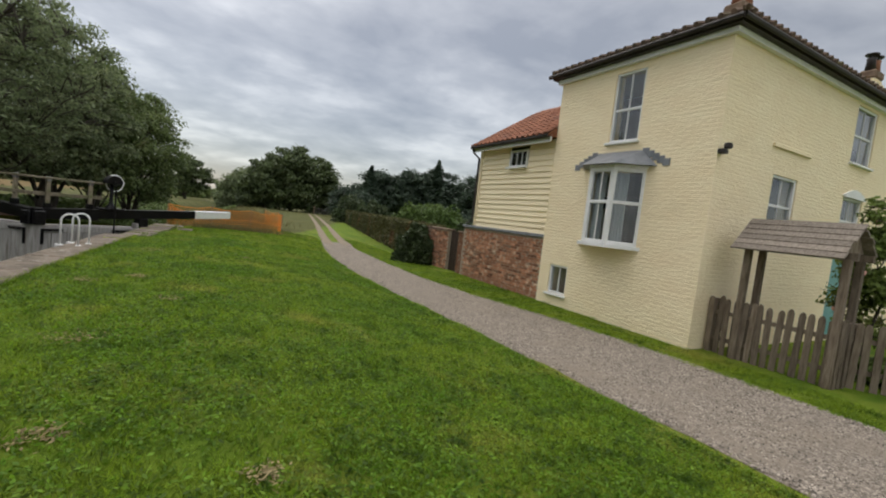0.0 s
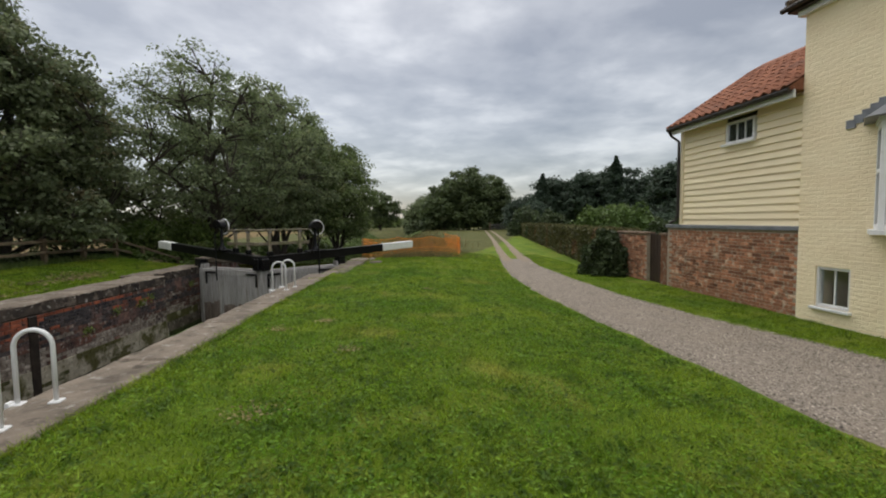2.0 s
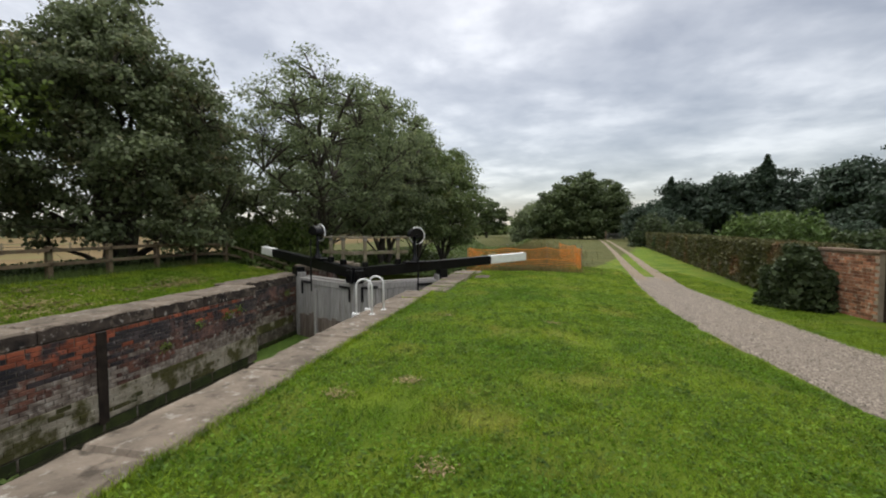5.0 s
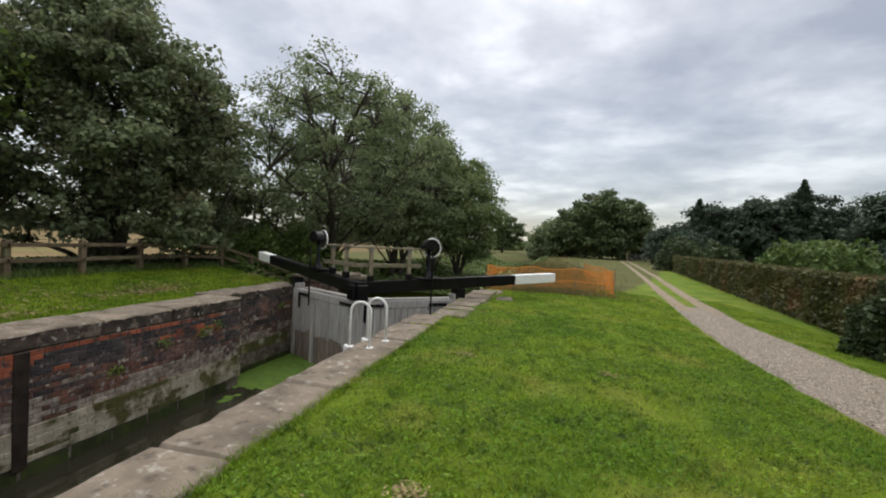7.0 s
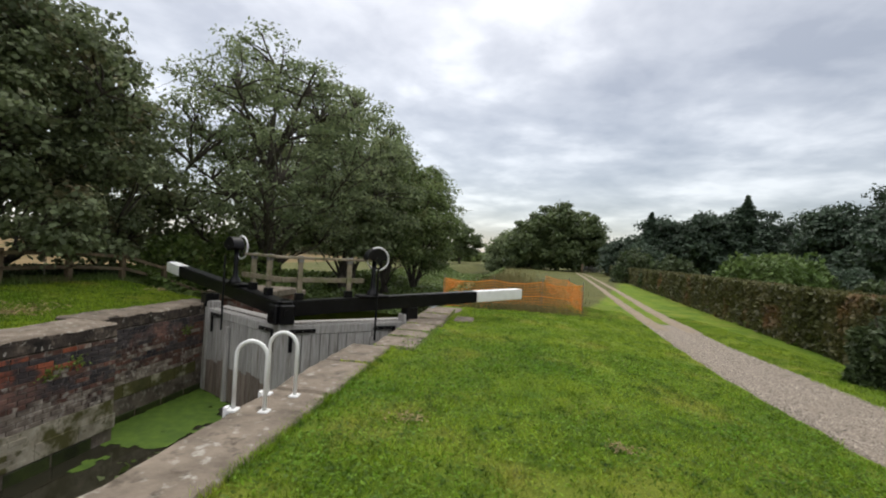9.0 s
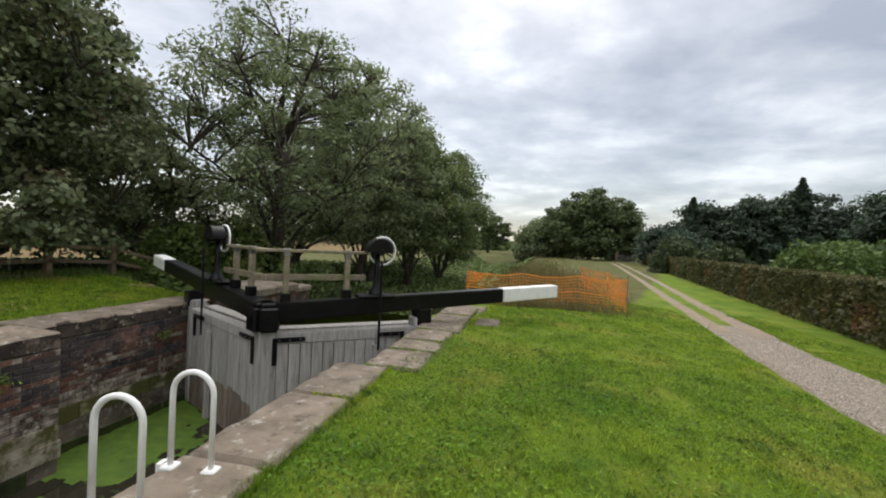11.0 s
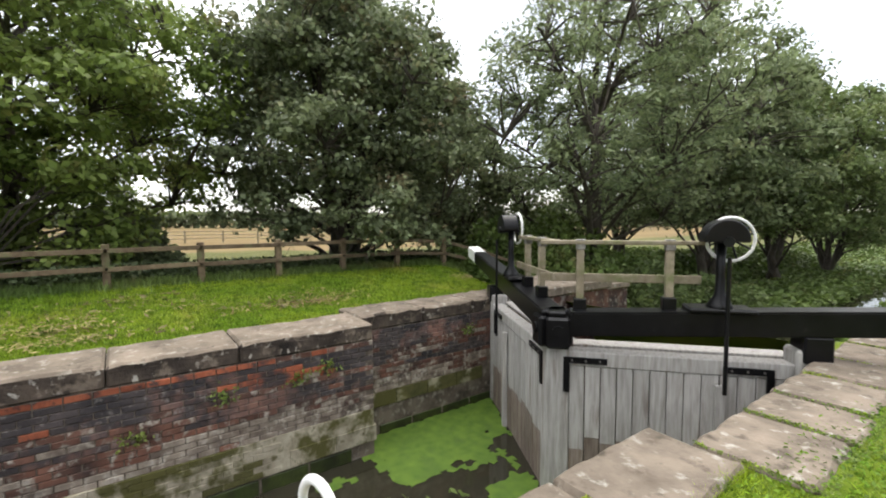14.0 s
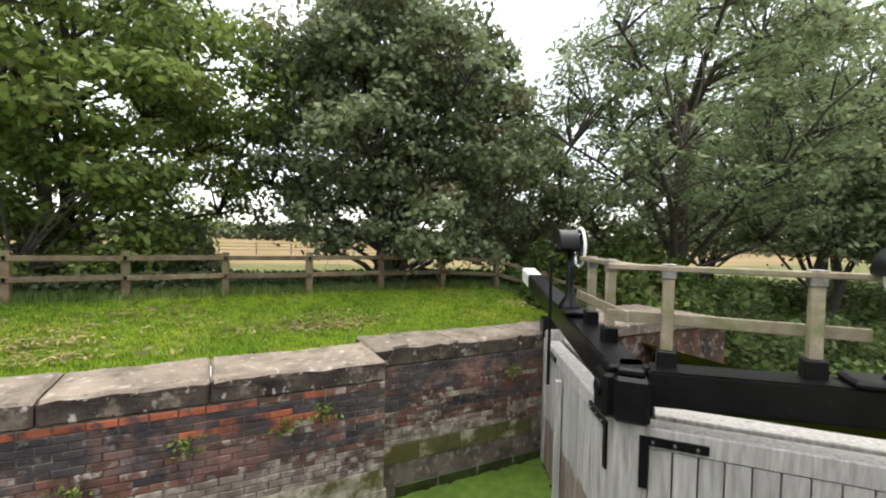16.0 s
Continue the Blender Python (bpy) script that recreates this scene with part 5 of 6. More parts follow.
# ---- orange barrier mesh round the bank ----
def barrier():
    t = thing("safety_barrier", pose(0, 0, 0), "orange plastic mesh barrier sagging between steel pins", "safety barrier")
    corner = [(-3.3, 33.0), (-3.05, 23.1), (-1.4, 23.25), (0.2, 23.5), (1.6, 23.95), (1.75, 28.5), (1.2, 33.5)]
    for (x0, y0), (x1, y1) in zip(corner, corner[1:]):
        L = math.hypot(x1 - x0, y1 - y0)
        bm = bmesh.new()
        nx, hgt = max(int(L / 0.09), 3), 0.92
        zt = lambda k: float(ground_z(x0 + (x1 - x0) * k, y0 + (y1 - y0) * k))
        def at(k, h):
            sag = 0.10 * math.sin(math.pi * k) * h
            bow = 0.05 * math.sin(k * 9 + h * 3)
            return Vector((x0 + (x1 - x0) * k + bow * (y1 - y0) / L, y0 + (y1 - y0) * k - bow * (x1 - x0) / L, zt(k) + 0.02 + h * hgt - sag))
        def ribbon(a, b, w):
            d = (b - a).normalized()
            side = Vector((d.y * 0 - d.z * (x1 - x0) / L, -d.z * (y1 - y0) / L, (d.x * (x1 - x0) + d.y * (y1 - y0)) / L))
            side = side.normalized() * w / 2
            bm.faces.new([bm.verts.new(p) for p in (a - side, b - side, b + side, a + side)])
        for j in range(11):
            hh = j / 10
            m2 = max(nx // 6, 3)
            for q in range(m2):
                ribbon(at(q / m2, hh), at((q + 1) / m2, hh), 0.013 if j % 5 else 0.034)
        for q in range(nx + 1):
            ribbon(at(q / nx, 0.0), at(q / nx, 1.0), 0.009)
        net = part("net_panel", bm, ORANGE, t)
        md = net.modifiers.new("thick", "SOLIDIFY")
        md.thickness = 0.004
    for x, y in corner:
        bm = bmesh.new()
        z = float(ground_z(x, y))
        tube(bm, [(x, y, z - 0.1), (x + 0.02, y, z + 1.08)], 0.012, 6)
        part("steel_pin", bm, STEELGREY, t)


barrier()

# ---- lychgate and picket fence in front of the cottage garden ----
PICK = HOUSE @ Matrix.Translation((0, 0, 0.05))
picket_me = bpy.data.meshes.new("picket")
bm = bmesh.new()
prism(bm, [(-0.045, 0.0), (0.045, 0.0), (0.045, 0.98), (0.03, 1.03), (0.0, 1.05), (-0.03, 1.03), (-0.045, 0.98)], 0.022)
bm.to_mesh(picket_me)
bm.free()
picket_me.materials.append(PICKET)


def picket_run(a, b, label):
    a, b = Vector((*a, 0)), Vector((*b, 0))
    d = b - a
    f = thing("picket_fence", PICK @ Matrix.Translation(a) @ Matrix.Rotation(math.atan2(d.y, d.x), 4, "Z"), label, "fence", "picket fences")
    n = int(d.length / 0.135)
    for k in range(n + 1):
        piece("picket", picket_me, f, Matrix.Translation((k * 0.135 + random.uniform(-0.01, 0.01), 0, random.uniform(-0.03, 0.03))) @ Matrix.Rotation(random.uniform(-0.03, 0.03), 4, "Y"))
    for z in (0.28, 0.76):
        part("fence_rail", boxed(-0.05, 0.024, z - 0.035, d.length + 0.05, 0.06, z + 0.035), PICKET, f)
    for x in (0.0, d.length):
        part("fence_post", boxed(x - 0.05, 0.062, -0.15, x + 0.05, 0.16, 1.0, bevel=0.008), PICKET, f)


picket_run((0.42, -0.10), (0.41, -0.48), "weathered brown picket fence by the cottage corner")
picket_run((0.43, -0.62), (0.44, -1.82), "weathered brown picket garden gate under the lychgate")
picket_run((0.90, -2.0), (2.75, -4.9), "weathered brown picket fence along the garden")
picket_run((0.48, -1.96), (0.88, -1.99), "weathered brown picket fence at the gate return")

lych = thing("lychgate", PICK, "small timber lychgate with weathered plank roof", "lychgate")
for u, v in ((0.43, -0.55), (1.0, -0.5), (0.44, -1.89), (1.0, -1.85)):
    part("post", boxed(u - 0.05, v - 0.05, -0.2, u + 0.05, v + 0.05, 1.95, bevel=0.008), PICKET, lych)
for u0 in (0.43, 1.0):
    part("beam", boxed(u0 - 0.04, -2.0, 1.952, u0 + 0.04, -0.36, 2.05), PICKET, lych)
RIDGE_A, RIDGE_D = Vector((0.73, -0.38, 2.50)), Vector((-0.02, -1.56, 0.0))
RX = Matrix.Translation(RIDGE_A) @ Matrix.Rotation(math.atan2(RIDGE_D.y, RIDGE_D.x), 4, "Z")
for sgn in (-1, 1):
    for k in range(6):
        a = radians(46)
        r0 = 0.02 + k * 0.125
        bm = bmesh.new()
        box(bm, 0, 0, -0.012, RIDGE_D.length + random.uniform(-0.03, 0.03), 0.15, 0.016, bevel=0.004)
        o = part("roof_plank", bm, ROOFPLANK, lych)
        o.matrix_basis = RX @ Matrix.Translation((0, sgn * r0 * math.cos(a), -r0 * math.sin(a) + 0.01)) @ Matrix.Rotation(-sgn * a + sgn * 0.10, 4, "X") @ Matrix.Translation((0, 0 if sgn > 0 else -0.15, 0))
for x in (0.08, RIDGE_D.length - 0.1):
    bm = bmesh.new()
    prism(bm, [(-0.46, -0.56), (0.46, -0.56), (0.0, -0.03)], 0.03)
    o = part("gable_board", bm, PICKET, lych)
    o.matrix_basis = RX @ Matrix.Translation((x, 0, 0)) @ Matrix.Rotation(radians(90), 4, "Z")

# climbing rose by the gate and planting behind the fence
rose = tree("climbing_rose", 10.35, 5.2, 3.3, 0.36, 0.36, 0.2, 0.05, L_LIME, 0.06, 80, 75, 0.22, "tall climbing rose with pink blooms by the gate", 301, stems=3, boughs=6)
rose["category"] = "rose"
for k in range(9):
    a = k * 2.4
    bm = bmesh.new()
    bmesh.ops.create_icosphere(bm, subdivisions=2, radius=0.055)
    for v in bm.verts:
        v.co *= 1 + 0.3 * noise.noise(v.co * 40 + Vector((k, 0, 0)))
    o = part("bloom", bm, BLOOM, rose)
    o.location = (0.40 * math.cos(a), 0.40 * math.sin(a), 0.9 + 0.24 * k)
shrub("garden_plant", 9.6, 4.5, 0.45, 0.4, 0.4, L_WEED, 0.07, 2600, "low leafy planting behind the picket fence", 302)
shrub("garden_plant", 10.6, 3.4, 0.6, 0.5, 0.6, L_BUSH, 0.07, 2600, "low leafy planting behind the picket fence", 303)
shrub("garden_plant", 11.3, 2.4, 0.8, 0.7, 1.9, L_BUSH, 0.08, 3600, "tall green shrub in the cottage garden", 304)
shrub("garden_tree_mass", 24.0, 10.0, 3.0, 3.0, 5.0, L_CON, 0.25, 5000, "dark evergreen mass behind the cottage", 305)


# ---- grass, weeds, water plants ----
def blades(name, xy, height, width, material, label, category, lean=0.35, tuft=0.0):
    n = len(xy)
    if tuft:
        height = height * (1 + tuft * np.array([noise.noise((a * 2.6, b * 2.6, 9.0)) + 0.6 * noise.noise((a * 7.0, b * 7.0, 2.0)) for a, b in xy])).clip(0.3, 2.2)
    base = np.stack([xy[:, 0], xy[:, 1], ground_z(xy[:, 0], xy[:, 1])], axis=1)
    a = rng.random(n) * 2 * math.pi
    side = np.stack([np.cos(a), np.sin(a), np.zeros(n)], axis=1) * (width * rng.uniform(0.6, 1.2, n))[:, None]
    tip = base + np.stack([rng.normal(size=n) * lean, rng.normal(size=n) * lean, np.ones(n)], axis=1) * (height * rng.uniform(0.5, 1.2, n))[:, None]
    v = np.stack([base - side, base + side, tip], axis=1).reshape(-1, 3)
    o = new(name, raw_mesh(name, v, np.arange(3 * n).reshape(n, 3), material))
    return tagged(o, label, category, "", "stuff")


n = 420000
yy = 2.6 + 24 * rng.random(n) ** 1.25
xx = rng.uniform(-2.66, 7.6, n)
lo, hi = edges_at(TRACK, yy)
keep = ((xx < lo + 0.06) | (xx > hi - 0.06)) & ~((xx > 1.4) & (yy > 30)) & ~((xx < -2.25) & (yy > 15.2))
keep &= ~((xx > 7.42 - 0.07 * (yy - 6.4)) & (yy > 6.3))
keep &= ~((xx > 6.2) & (yy > 15))
blades("lawn_grass", np.stack([xx, yy], axis=1)[keep], 0.044, 0.0050, BLADE, "short green mown grass blades", "grass", 0.7, 1.25)
n = 170000
yy = rng.uniform(-8, 2.7, n)
xx = rng.uniform(-2.66, 7.6, n)
lo, hi = edges_at(TRACK, yy)
keep = (xx < lo + 0.06) | (xx > hi - 0.06)
blades("lawn_grass", np.stack([xx, yy], axis=1)[keep], 0.044, 0.0050, BLADE, "short green mown grass blades", "grass", 0.7, 1.25)
n = 190000
yy = 2.2 + 15 * rng.random(n) ** 1.35
xx = rng.uniform(-2.66, 4.4, n)
lo, hi = edges_at(TRACK, yy)
drift = np.array([noise.noise((a * 0.9, b * 0.9, 6.0)) for a, b in zip(xx, yy)])
keep = (xx < lo + 0.04) & (drift + rng.uniform(-0.4, 0.4, n) > -0.2)
xy = np.stack([xx, yy], axis=1)[keep]
pts = np.stack([xy[:, 0], xy[:, 1], ground_z(xy[:, 0], xy[:, 1]) + 0.008 + 0.034 * rng.random(len(xy))], axis=1)
v, f = leaf_cloud(pts, 0.017, flat=0.55, long=2.4)
tagged(new("lawn_clover", raw_mesh("lawn_clover", v, f, CLOVER)), "small clover and grass leaves matted through the lawn", "grass", "", "stuff")
n = 14000
yy = rng.uniform(2, 15.2, n)
blades("edge_grass", np.stack([-2.69 + rng.normal(size=n) * 0.035, yy], axis=1), 0.065, 0.004, BLADE, "longer grass creeping over the coping edge", "grass", 0.5)
n = 120000
yy = 4 + 19 * rng.random(n)
xx = -8.2 - 3.9 * rng.random(n)
blades("far_lawn_grass", np.stack([xx, yy], axis=1), 0.05, 0.007, BLADE, "short green grass on the far bank", "grass")
# worn spots where the earth and dead grass show through
for x, y, rx in ((-1.32, 5.9, 0.17), (-0.99, 4.1, 0.12), (0.16, 3.55, 0.10), (-0.86, 7.6, 0.12), (-1.8, 12.48, 0.16), (0.08, 12.46, 0.12), (-2.0, 8.65, 0.14), (-1.47, 9.13, 0.11)):
    m = 150
    d = rng.normal(size=(m, 2)) * np.array([rx, rx * 0.8]) * 0.6
    p = np.stack([x + d[:, 0], y + d[:, 1], ground_z(x + d[:, 0], y + d[:, 1]) + 0.012 + 0.03 * rng.random(m)], axis=1)
    v, f = leaf_cloud(p, 0.014, flat=0.8, long=3.0)
    tagged(new("worn_spot", raw_mesh("worn_spot", v, f, CLIPPED)), "worn tan spot of dead grass in the lawn", "dead grass", "worn spots", "stuff")
# dry mowings left in short swathes across the far bank
bits = []
for k in range(28):
    cy, cx = rng.uniform(3, 20), -9.9 + rng.normal() * 0.5
    m = int(rng.integers(40, 110))
    bx, by = cx + rng.normal(size=m) * 0.13, cy + rng.normal(size=m) * 0.34
    bits.append(np.stack([bx, by, ground_z(bx, by) + 0.035 + 0.03 * rng.random(m)], axis=1))
v, f = leaf_cloud(np.concatenate(bits), 0.022, flat=0.75, long=5.0)
tagged(new("grass_clippings", raw_mesh("grass_clippings", v, f, CLIPPED)), "dry tan grass clippings lying on the far lawn", "clippings", "", "stuff")
n = 26000
yy = 0 + 30 * rng.random(n)
xx = -12.25 + rng.normal(size=n) * 0.28
blades("fence_grass", np.stack([xx, yy], axis=1), 0.20, 0.010, L_WEED, "long unmown grass along the field fence", "grass")
n = 20000
yy = 22.6 + 20 * rng.random(n) ** 1.4
xx = rng.normal(-0.6, 1.0, n)
blades("rough_grass", np.stack([xx, yy], axis=1), 0.26, 0.010, L_REED, "dry grass and weeds inside the barrier", "grass", 0.25)
n = 5500
yy = 30 + rng.exponential(16, n) + 3 * rng.random(n)
xx = canal_x(yy) + 3.8 + rng.normal(size=n) * 1.9
blades("reeds", np.stack([xx, yy], axis=1), 0.6, 0.02, L_REED, "tall dry reeds and grasses along the canal edge", "reeds", 0.2)
n = 85000
yy = 20.5 + 60 * rng.random(n) ** 1.6
xx = canal_x(yy) + np.where(rng.random(n) < 0.72, -rng.uniform(0.4, 7.2, n), rng.uniform(0.9, 3.2, n))
keep = ~((xx > -3.6) & (yy < 23.5)) & ~((xx > -8.4) & (yy < 21.6))
xy = np.stack([xx, yy], axis=1)[keep]
pts = np.stack([xy[:, 0], xy[:, 1], np.maximum(ground_z(xy[:, 0], xy[:, 1]), -2.05) + 0.5 * rng.random(len(xy)) ** 1.5], axis=1)
v, f = leaf_cloud(pts, 0.16, flat=0.5)
tagged(new("bank_weeds", raw_mesh("bank_weeds", v, f, L_WEED)), "rank green weeds covering the canal banks", "weeds", "", "stuff")
n = 32000
yy = 3 + 21 * rng.random(n)
xx = -12.35 - rng.random(n) * 2.2
pts = np.stack([xx, yy, ground_z(xx, yy) + 0.45 * rng.random(n) ** 1.4], axis=1)
v, f = leaf_cloud(pts, 0.07, flat=0.4)
tagged(new("fence_ivy", raw_mesh("fence_ivy", v, f, L_BUSH)), "dark ivy and undergrowth at the foot of the fence", "undergrowth", "", "stuff")
n = 500
k = rng.integers(16, size=n)
cx, cy = -8.9 - 1.9 * rng.random(16), 7 + 9 * rng.random(16)
xx, yy = cx[k] + rng.normal(size=n) * 0.12, cy[k] + rng.normal(size=n) * 0.45
pts = np.stack([xx, yy, ground_z(xx, yy) + 0.045 + 0.02 * rng.random(n)], axis=1)
v, f = leaf_cloud(pts, 0.035, flat=0.8, long=4.0)
tagged(new("grass_clippings", raw_mesh("grass_clippings", v, f, L_REED)), "dry tan grass clippings left on the far lawn", "grass clippings", "", "stuff")

# far hedgerows and tree lines, low on the horizon
def treeline(x0, y0, x1, y1, h, depth, n, material, label, seed, size=0.9):
    r = np.random.default_rng(seed)
    k = r.random(n)
    prof = np.array([0.55 + 0.45 * (0.5 + 0.5 * noise.noise((q * 23, seed, 0))) + 0.35 * max(noise.noise((q * 60, seed, 4)), 0) for q in k])
    x, y = x0 + (x1 - x0) * k + r.normal(size=n) * depth, y0 + (y1 - y0) * k + r.normal(size=n) * depth
    z = ground_z(x, y) + h * prof * r.random(n) ** 0.7
    v, f = leaf_cloud(np.stack([x, y, z], axis=1), size)
    tagged(new("hedgerow", raw_mesh("hedgerow", v, f, material)), label, "hedgerow", "", "stuff")


treeline(-160, -120, -150, 130, 6, 2, 9000, L_DARK, "distant dark hedgerow beyond the stubble field", 1, 1.3)
treeline(-60, 150, 60, 170, 4, 2, 7000, L_HAZEL, "distant hedgerow across the fields", 2, 0.9)
treeline(-150, 130, -40, 150, 5, 2, 6000, L_DARK, "distant hedgerow across the fields", 3, 1.1)
treeline(30, 100, 90, 40, 7, 3, 7000, L_CON, "dark woodland behind the garden", 4, 1.1)
treeline(-18.5, -10, -16.5, 40, 0.55, 0.8, 9000, L_WEED, "rough hedge bottom growing behind the fence", 5, 0.16)

# field gate across the end of the track
fg = thing("field_gate", pose(13.6, 84, float(ground_z(13.6, 84))), "grey metal field gate at the end of the track", "gate")
for k in range(5):
    part("gate_bar", boxed(-2.2, -0.03, 0.2 + k * 0.22, 2.2, 0.03, 0.26 + k * 0.22), STEELGREY, fg)
for x in (-2.3, 2.3):
    part("gate_post", boxed(x - 0.1, -0.1, -0.2, x + 0.1, 0.1, 1.5), OAK, fg)


# duckweed mats and water plants near the gate
def duckweed():
    xs, ys = np.arange(-7.84, -3.1, 0.06), np.arange(10.5, 17.9, 0.06)
    X, Y = np.meshgrid(xs, ys)
    cx, cy = X[:-1, :-1] + 0.03, Y[:-1, :-1] + 0.03
    nz = np.array([noise.fractal((a * 0.75, b * 0.75, 2.0), 0.8, 2.1, 4) for a, b in zip(cx.ravel(), cy.ravel())]).reshape(cx.shape)
    gate = np.where(cx < MITRE.x, 16.26 + (MITRE.x - cx) * 0.566, 16.26 + (cx - MITRE.x) * 0.84)
    want = nz + np.interp(cy, [10.5, 13.4, 14.6, 15.6], [-2.2, -1.3, -0.25, 0.5]) + np.where(cx < -6.9, 0.25, 0)
    ok = (want > 0.0) & (cy < gate - 0.02) & ((cx > FAR_X) | (cy > 15.0)) & ((cx < NEAR_X) | (cy > 15.2))
    idx = np.arange(X.size).reshape(X.shape)
    f = np.stack([idx[:-1, :-1], idx[:-1, 1:], idx[1:, 1:], idx[1:, :-1]], axis=-1)[ok]
    v = np.stack([X.ravel() + rng.normal(size=X.size) * 0.016, Y.ravel() + rng.normal(size=X.size) * 0.016, np.full(X.size, WATER_Z + 0.006)], axis=1)
    return raw_mesh("duckweed", v, f, DUCKWEED)


tagged(new("duckweed", duckweed()), "bright green duckweed floating against the gate", "duckweed", "", "stuff")
for cx, cy, n, s in ((-5.4, 14.2, 1100, 0.7), (-5.2, 12.6, 350, 0.35), (-6.9, 9.1, 300, 0.3), (-7.2, 7.2, 260, 0.3)):
    p = np.stack([cx + rng.normal(size=n) * s * 0.45, cy + rng.normal(size=n) * s * 0.6, WATER_Z + 0.01 + 0.14 * rng.random(n) ** 2], axis=1)
    p[:, 0] = np.clip(p[:, 0], FAR_X + 0.03, NEAR_X - 0.03)
    v, f = leaf_cloud(p, 0.09, flat=0.6)
    tagged(new("water_weed", raw_mesh("water_weed", v, f, L_WEED)), "leafy green water weed floating in the lock", "weeds", "water weeds", "stuff")
# moss and thin grass in the joints of the stones by the gate
moss = []
for y in recess_cuts + [14.1]:
    m = 240
    mx = rng.uniform(-3.02, -2.35, m) if y > 15 else rng.uniform(-3.1, -2.7, m)
    keep_m = np.array([noise.noise((a * 3.0, y * 1.7, 4.0)) for a in mx]) > -0.12
    moss.append(np.stack([mx, y + rng.normal(size=m) * 0.016, 0.018 + 0.03 * rng.random(m)], axis=1)[keep_m])
v, f = leaf_cloud(np.concatenate(moss), 0.012, flat=0.3, long=2.2)
tagged(new("joint_moss", raw_mesh("joint_moss", v, f, BLADE)), "yellow-green moss and grass in the coping joints", "moss", "", "stuff")
for y, z in ((13.0, -0.52), (13.9, -0.5), (12.1, -0.78), (14.3, -0.42), (17.2, -0.45)):
    x = FAR_X if y < 15 else -7.85
    p = np.array([x + 0.03, y, z]) + rng.normal(size=(60, 3)) * np.array([0.03, 0.08, 0.05])
    p[:, 0] = np.maximum(p[:, 0], x + 0.01)
    v, f = leaf_cloud(p, 0.032)
    tagged(new("wall_fern", raw_mesh("wall_fern", v, f, L_LIME)), "small green fern rooted in the lock wall", "fern", "wall ferns", "stuff")


# ---- loose stones of the gravel ----
n = 60000
yy = 2.5 + 20 * rng.random(n) ** 1.5
lo, hi = edges_at(TRACK, yy)
xx = lo + (hi - lo) * (0.05 + 0.9 * rng.random(n))
s = rng.uniform(0.005, 0.018, n) * np.where(rng.random(n) < 0.12, 1.35, 1.0)
base = np.array([(1, 0, 0), (-0.5, 0.87, 0), (-0.5, -0.87, 0), (0, 0, 0.8)])
rot = rng.random(n) * 6.28
c, q = np.cos(rot), np.sin(rot)
px = base[None, :, 0] * c[:, None] - base[None, :, 1] * q[:, None]
py = base[None, :, 0] * q[:, None] + base[None, :, 1] * c[:, None]
v = np.stack([xx[:, None] + px * s[:, None], yy[:, None] + py * s[:, None], (ground_z(xx, yy) + 0.017)[:, None] + base[None, :, 2] * s[:, None]], axis=2).reshape(-1, 3)
k = np.arange(n)[:, None, None] * 4
f = (k + np.array([(0, 1, 3), (1, 2, 3), (2, 0, 3)])[None]).reshape(-1, 3)
tagged(new("gravel_stones", raw_mesh("gravel_stones", v, f, PEBBLE)), "loose pale gravel stones on the track", "gravel", "", "stuff")


# moss and grass in the joints of the quoin stones
n = 900
k = rng.integers(1, len(recess_cuts), size=n)
xx = rng.uniform(-3.0, -2.3, n)
yy = np.array(recess_cuts)[k - 1] + rng.normal(size=n) * 0.010
xx = np.concatenate([xx, -2.30 + rng.normal(size=900) * 0.02])
yy = np.concatenate([yy, rng.uniform(15.2, 20.3, 900)])
pts = np.stack([xx, yy, 0.02 + 0.02 * rng.random(len(xx))], axis=1)
v, f = leaf_cloud(pts, 0.014, flat=0.3)
tagged(new("joint_moss", raw_mesh("joint_moss", v, f, L_LIME)), "moss and grass growing in the coping joints", "moss", "", "stuff")


# ---- bricks, last ----
def brick_mesh(name, length, height, depth, material, b=0.006):
    bm = boxed(-length / 2, -depth, -height / 2, length / 2, 0, height / 2, bevel=b)
    me = bpy.data.meshes.new(name)
    bm.to_mesh(me)
    bm.free()
    me.materials.append(material)
    return me


def lay(parent, m, length, z0, z1, pitch, course, meshes, near, name="brick", skip=None):
    """Courses along local x with y outwards; pieces inside the stretch near are parts, the rest one joined part."""
    rest, n = {}, 0
    row, z = 0, z0
    while z + course <= z1 + 1e-6:
        x = (row % 2) * pitch / 2
        while x + pitch <= length + 1e-6:
            me = meshes(row, x)
            loc = Matrix.Translation((x + pitch / 2, random.uniform(-0.006, 0.004), z + course / 2)) @ Matrix.Rotation(random.uniform(-0.012, 0.012), 4, "Z")
            if skip is None or not skip(x, z):
                if near(x, z) and n < 300:
                    piece(name, me, parent, m @ loc)
                    n += 1
                else:
                    o = bmesh.new()
                    o.from_mesh(me)
                    bmesh.ops.transform(o, matrix=m @ loc, verts=o.verts[:])
                    tmp = bpy.data.meshes.new("tmp")
                    o.to_mesh(tmp)
                    o.free()
                    rest.setdefault(me, bmesh.new()).from_mesh(tmp)
                    bpy.data.meshes.remove(tmp)
            x += pitch
        row += 1
        z += course
    for me, joined in rest.items():
        tagged(part(name + "work", joined, me.materials[0], parent), "", "", "", "stuff")


FARM = Matrix(((0, 1, 0, FAR_X), (1, 0, 0, 1.0), (0, 0, 1, 0), (0, 0, 0, 1)))
dark = brick_mesh("brick", 0.218, 0.066, 0.05, LBRICK)
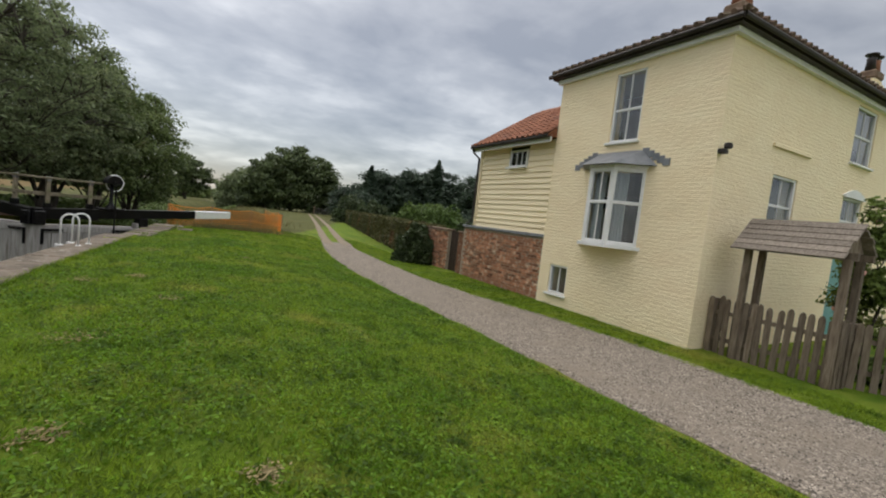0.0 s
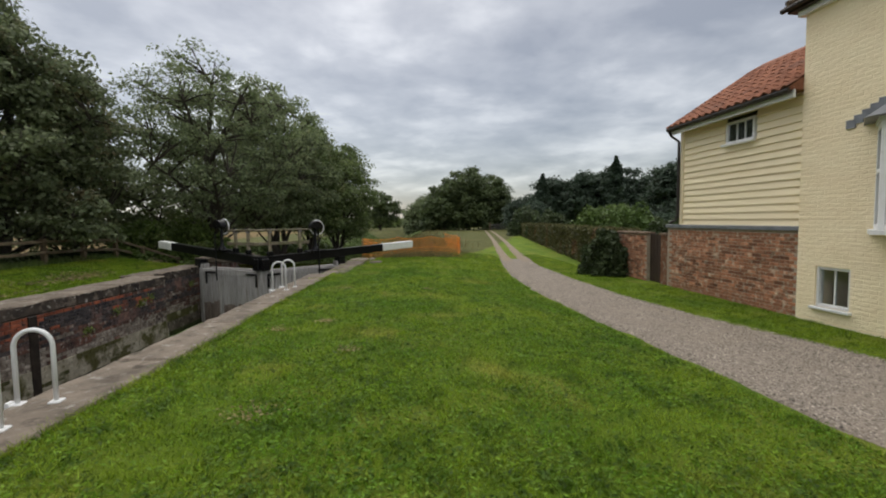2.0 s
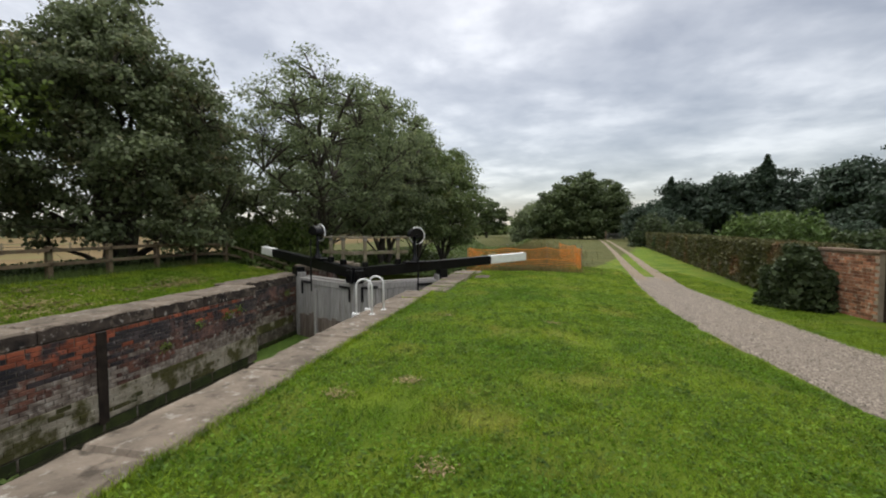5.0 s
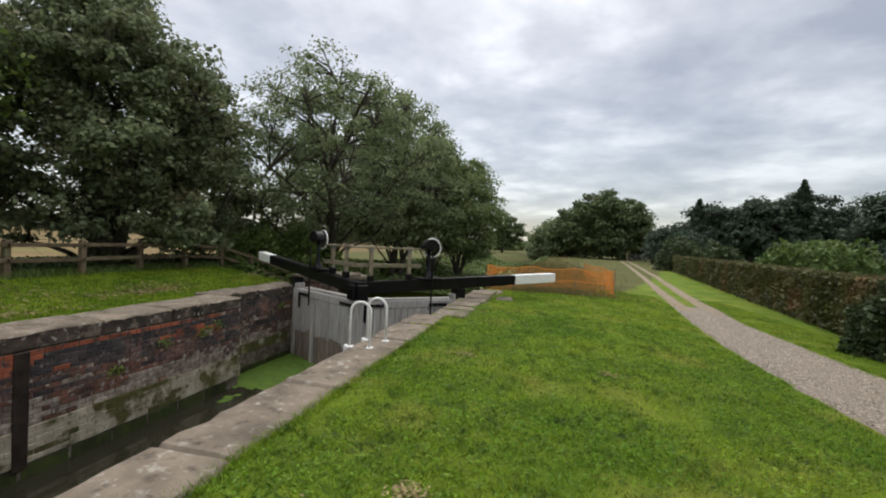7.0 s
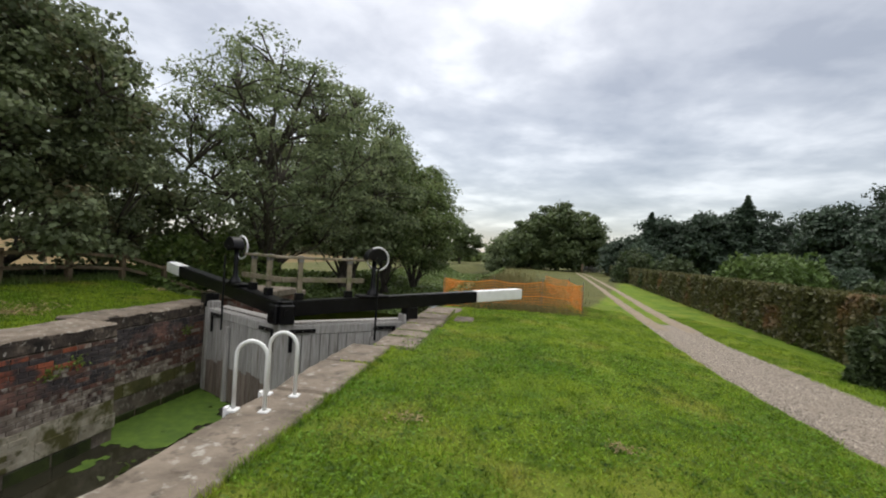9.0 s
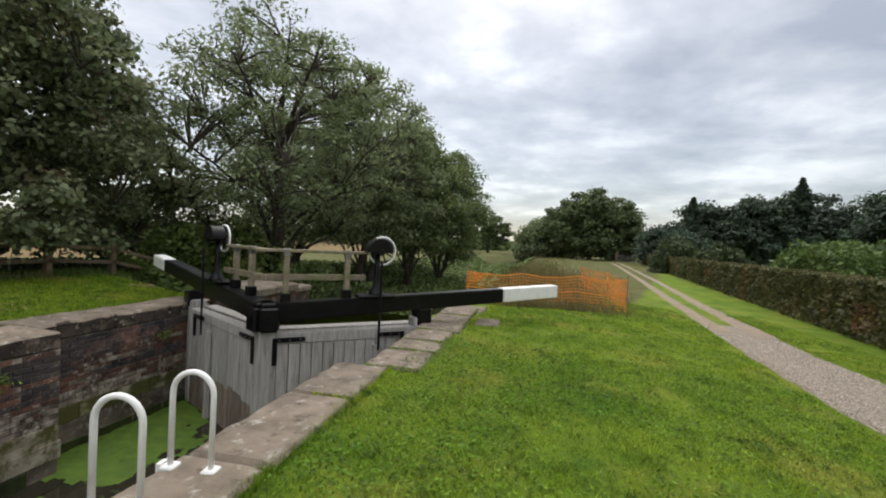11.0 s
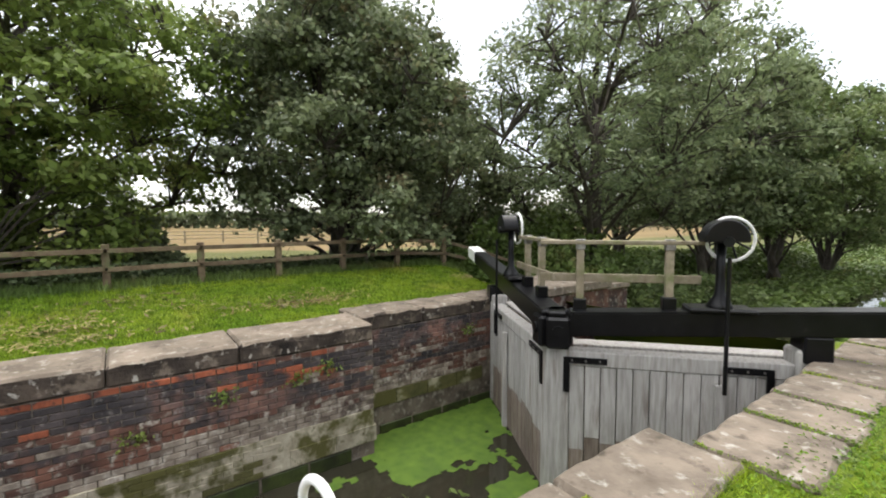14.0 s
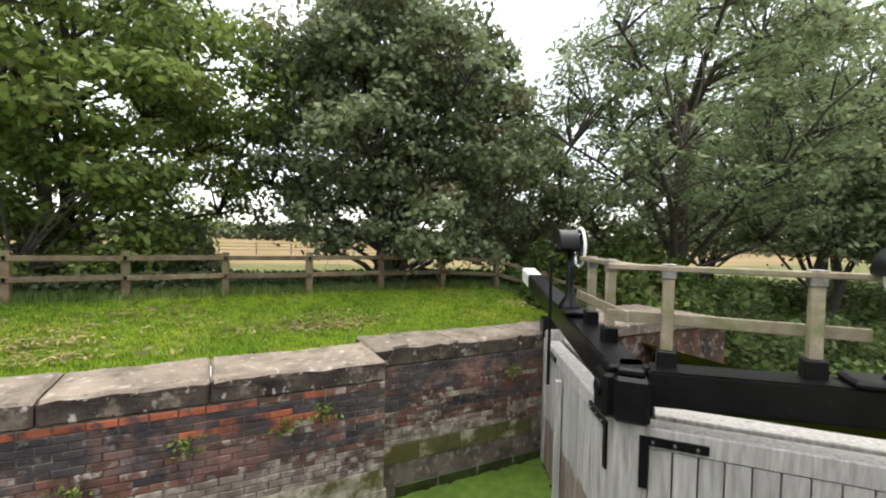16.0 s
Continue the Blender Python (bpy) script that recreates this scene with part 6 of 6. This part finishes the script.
limed = brick_mesh("limed_brick", 0.218, 0.066, 0.05, LIMED)
red = brick_mesh("red_brick", 0.218, 0.066, 0.05, REDBRICK)
sooty = brick_mesh("sooty_brick", 0.218, 0.066, 0.05, SOOTY)


def wall_brick(row, x):
    """Lime-streaked low down, sooty higher up, in drifts."""
    k = noise.noise((x * 0.6, row * 0.3, 3.0)) + 0.5 * noise.noise((x * 1.9, row * 0.9, 8.0)) + random.uniform(-0.14, 0.14)
    if k > 0.06 + 0.10 * (row - 3):
        return limed
    if row > 8 and 6.0 < x < 13.3 and k > 0.16:
        return red
    return sooty if row > 4 and k < 0.10 + 0.03 * (row - 8) else dark


# no recess is cut: a black strip stands in for the chase's shade
part("ladder_chase", boxed(FAR_X - 0.02, 10.74, -1.75, FAR_X + 0.03, 10.92, -0.182, bevel=0.008), CHASESHADE, far_wall)
lay(far_wall, FARM, 14.0, -1.21, -0.25, 0.2295, 0.0735,
    wall_brick, lambda x, z: x > 8.4, "brick")
lay(far_wall, FARM, 14.0, -0.2545, -0.175, 0.2295, 0.0735, lambda row, x: red if 6.0 < x < 13.3 and noise.noise((x * 0.9, 5.0, 1.0)) > -0.22 else dark, lambda x, z: True, "red_brick")
REC = Matrix(((0, 1, 0, -7.85), (1, 0, 0, 15.02), (0, 0, 1, 0), (0, 0, 0, 1)))
lay(recess_wall, REC, 2.95, -1.21, -0.175, 0.23, 0.0735, wall_brick, lambda x, z: True)
block = brick_mesh("stone_block", 0.63, 0.238, 0.06, LIMESTONE, 0.006)
wet = brick_mesh("wet_stone_block", 0.62, 0.30, 0.06, SLIME, 0.02)
FARS = FARM @ Matrix.Translation((0, 0.014, 0))
mossy = brick_mesh("mossy_block", 0.63, 0.238, 0.06, MOSSY, 0.006)
washed = brick_mesh("whitewashed_brick", 0.226, 0.077, 0.06, LIMESTONE)
washed_moss = brick_mesh("mossy_brick", 0.226, 0.077, 0.06, MOSSY)


def footing_brick(row, x):
    k = noise.noise((x * 0.8, row * 0.35, 11.0)) + random.uniform(-0.10, 0.10) - 0.05 * row
    return washed_moss if k > 0.27 else washed


for y0, y1 in ((1.0, 14.99),):
    part("footing_core", boxed(FAR_X - 0.05, y0, -1.69, FAR_X + 0.006, y1, -1.207), LIMESTONE, far_wall)
lay(far_wall, FARS, 12.75, -1.69, -1.205, 0.23, 0.0805, footing_brick, lambda x, z: x > 8.4, "footing_brick")
lay(far_wall, FARS @ Matrix.Translation((12.76, 0, 0)), 1.28, -1.69, -1.205, 0.635, 0.24, lambda row, x: block, lambda x, z: True, "stone_block")
lay(far_wall, FARM, 14.0, -2.31, -1.695, 0.635, 0.303, lambda row, x: wet, lambda x, z: True, "wet_stone_block")
lay(recess_wall, REC, 2.95, -1.455, -1.215, 0.635, 0.24, lambda row, x: mossy if x > 0.5 else block, lambda x, z: True, "stone_block")
lay(recess_wall, REC, 2.95, -2.36, -1.46, 0.635, 0.303, lambda row, x: wet, lambda x, z: True, "wet_stone_block")
ob_brick = brick_mesh("brick", 0.216, 0.066, 0.05, WBRICK)
# wing base: courses along the lane front
BASE = Matrix(((0, -1, 0, WU), (1, 0, 0, HV + 0.01), (0, 0, 1, 0), (0, 0, 0, 1)))
lay(wing, BASE, WV + 0.09 - HV, -0.2, 1.72, 0.2265, 0.0745, lambda row, x: ob_brick, lambda x, z: z > 0.2)
GW1 = Matrix(((0, -1, 0, WU), (1, 0, 0, 9.43), (0, 0, 1, 0), (0, 0, 0, 1)))
lay(gwall, GW1, 1.8, -0.25, 1.5, 0.2265, 0.0745, lambda row, x: ob_brick, lambda x, z: True)
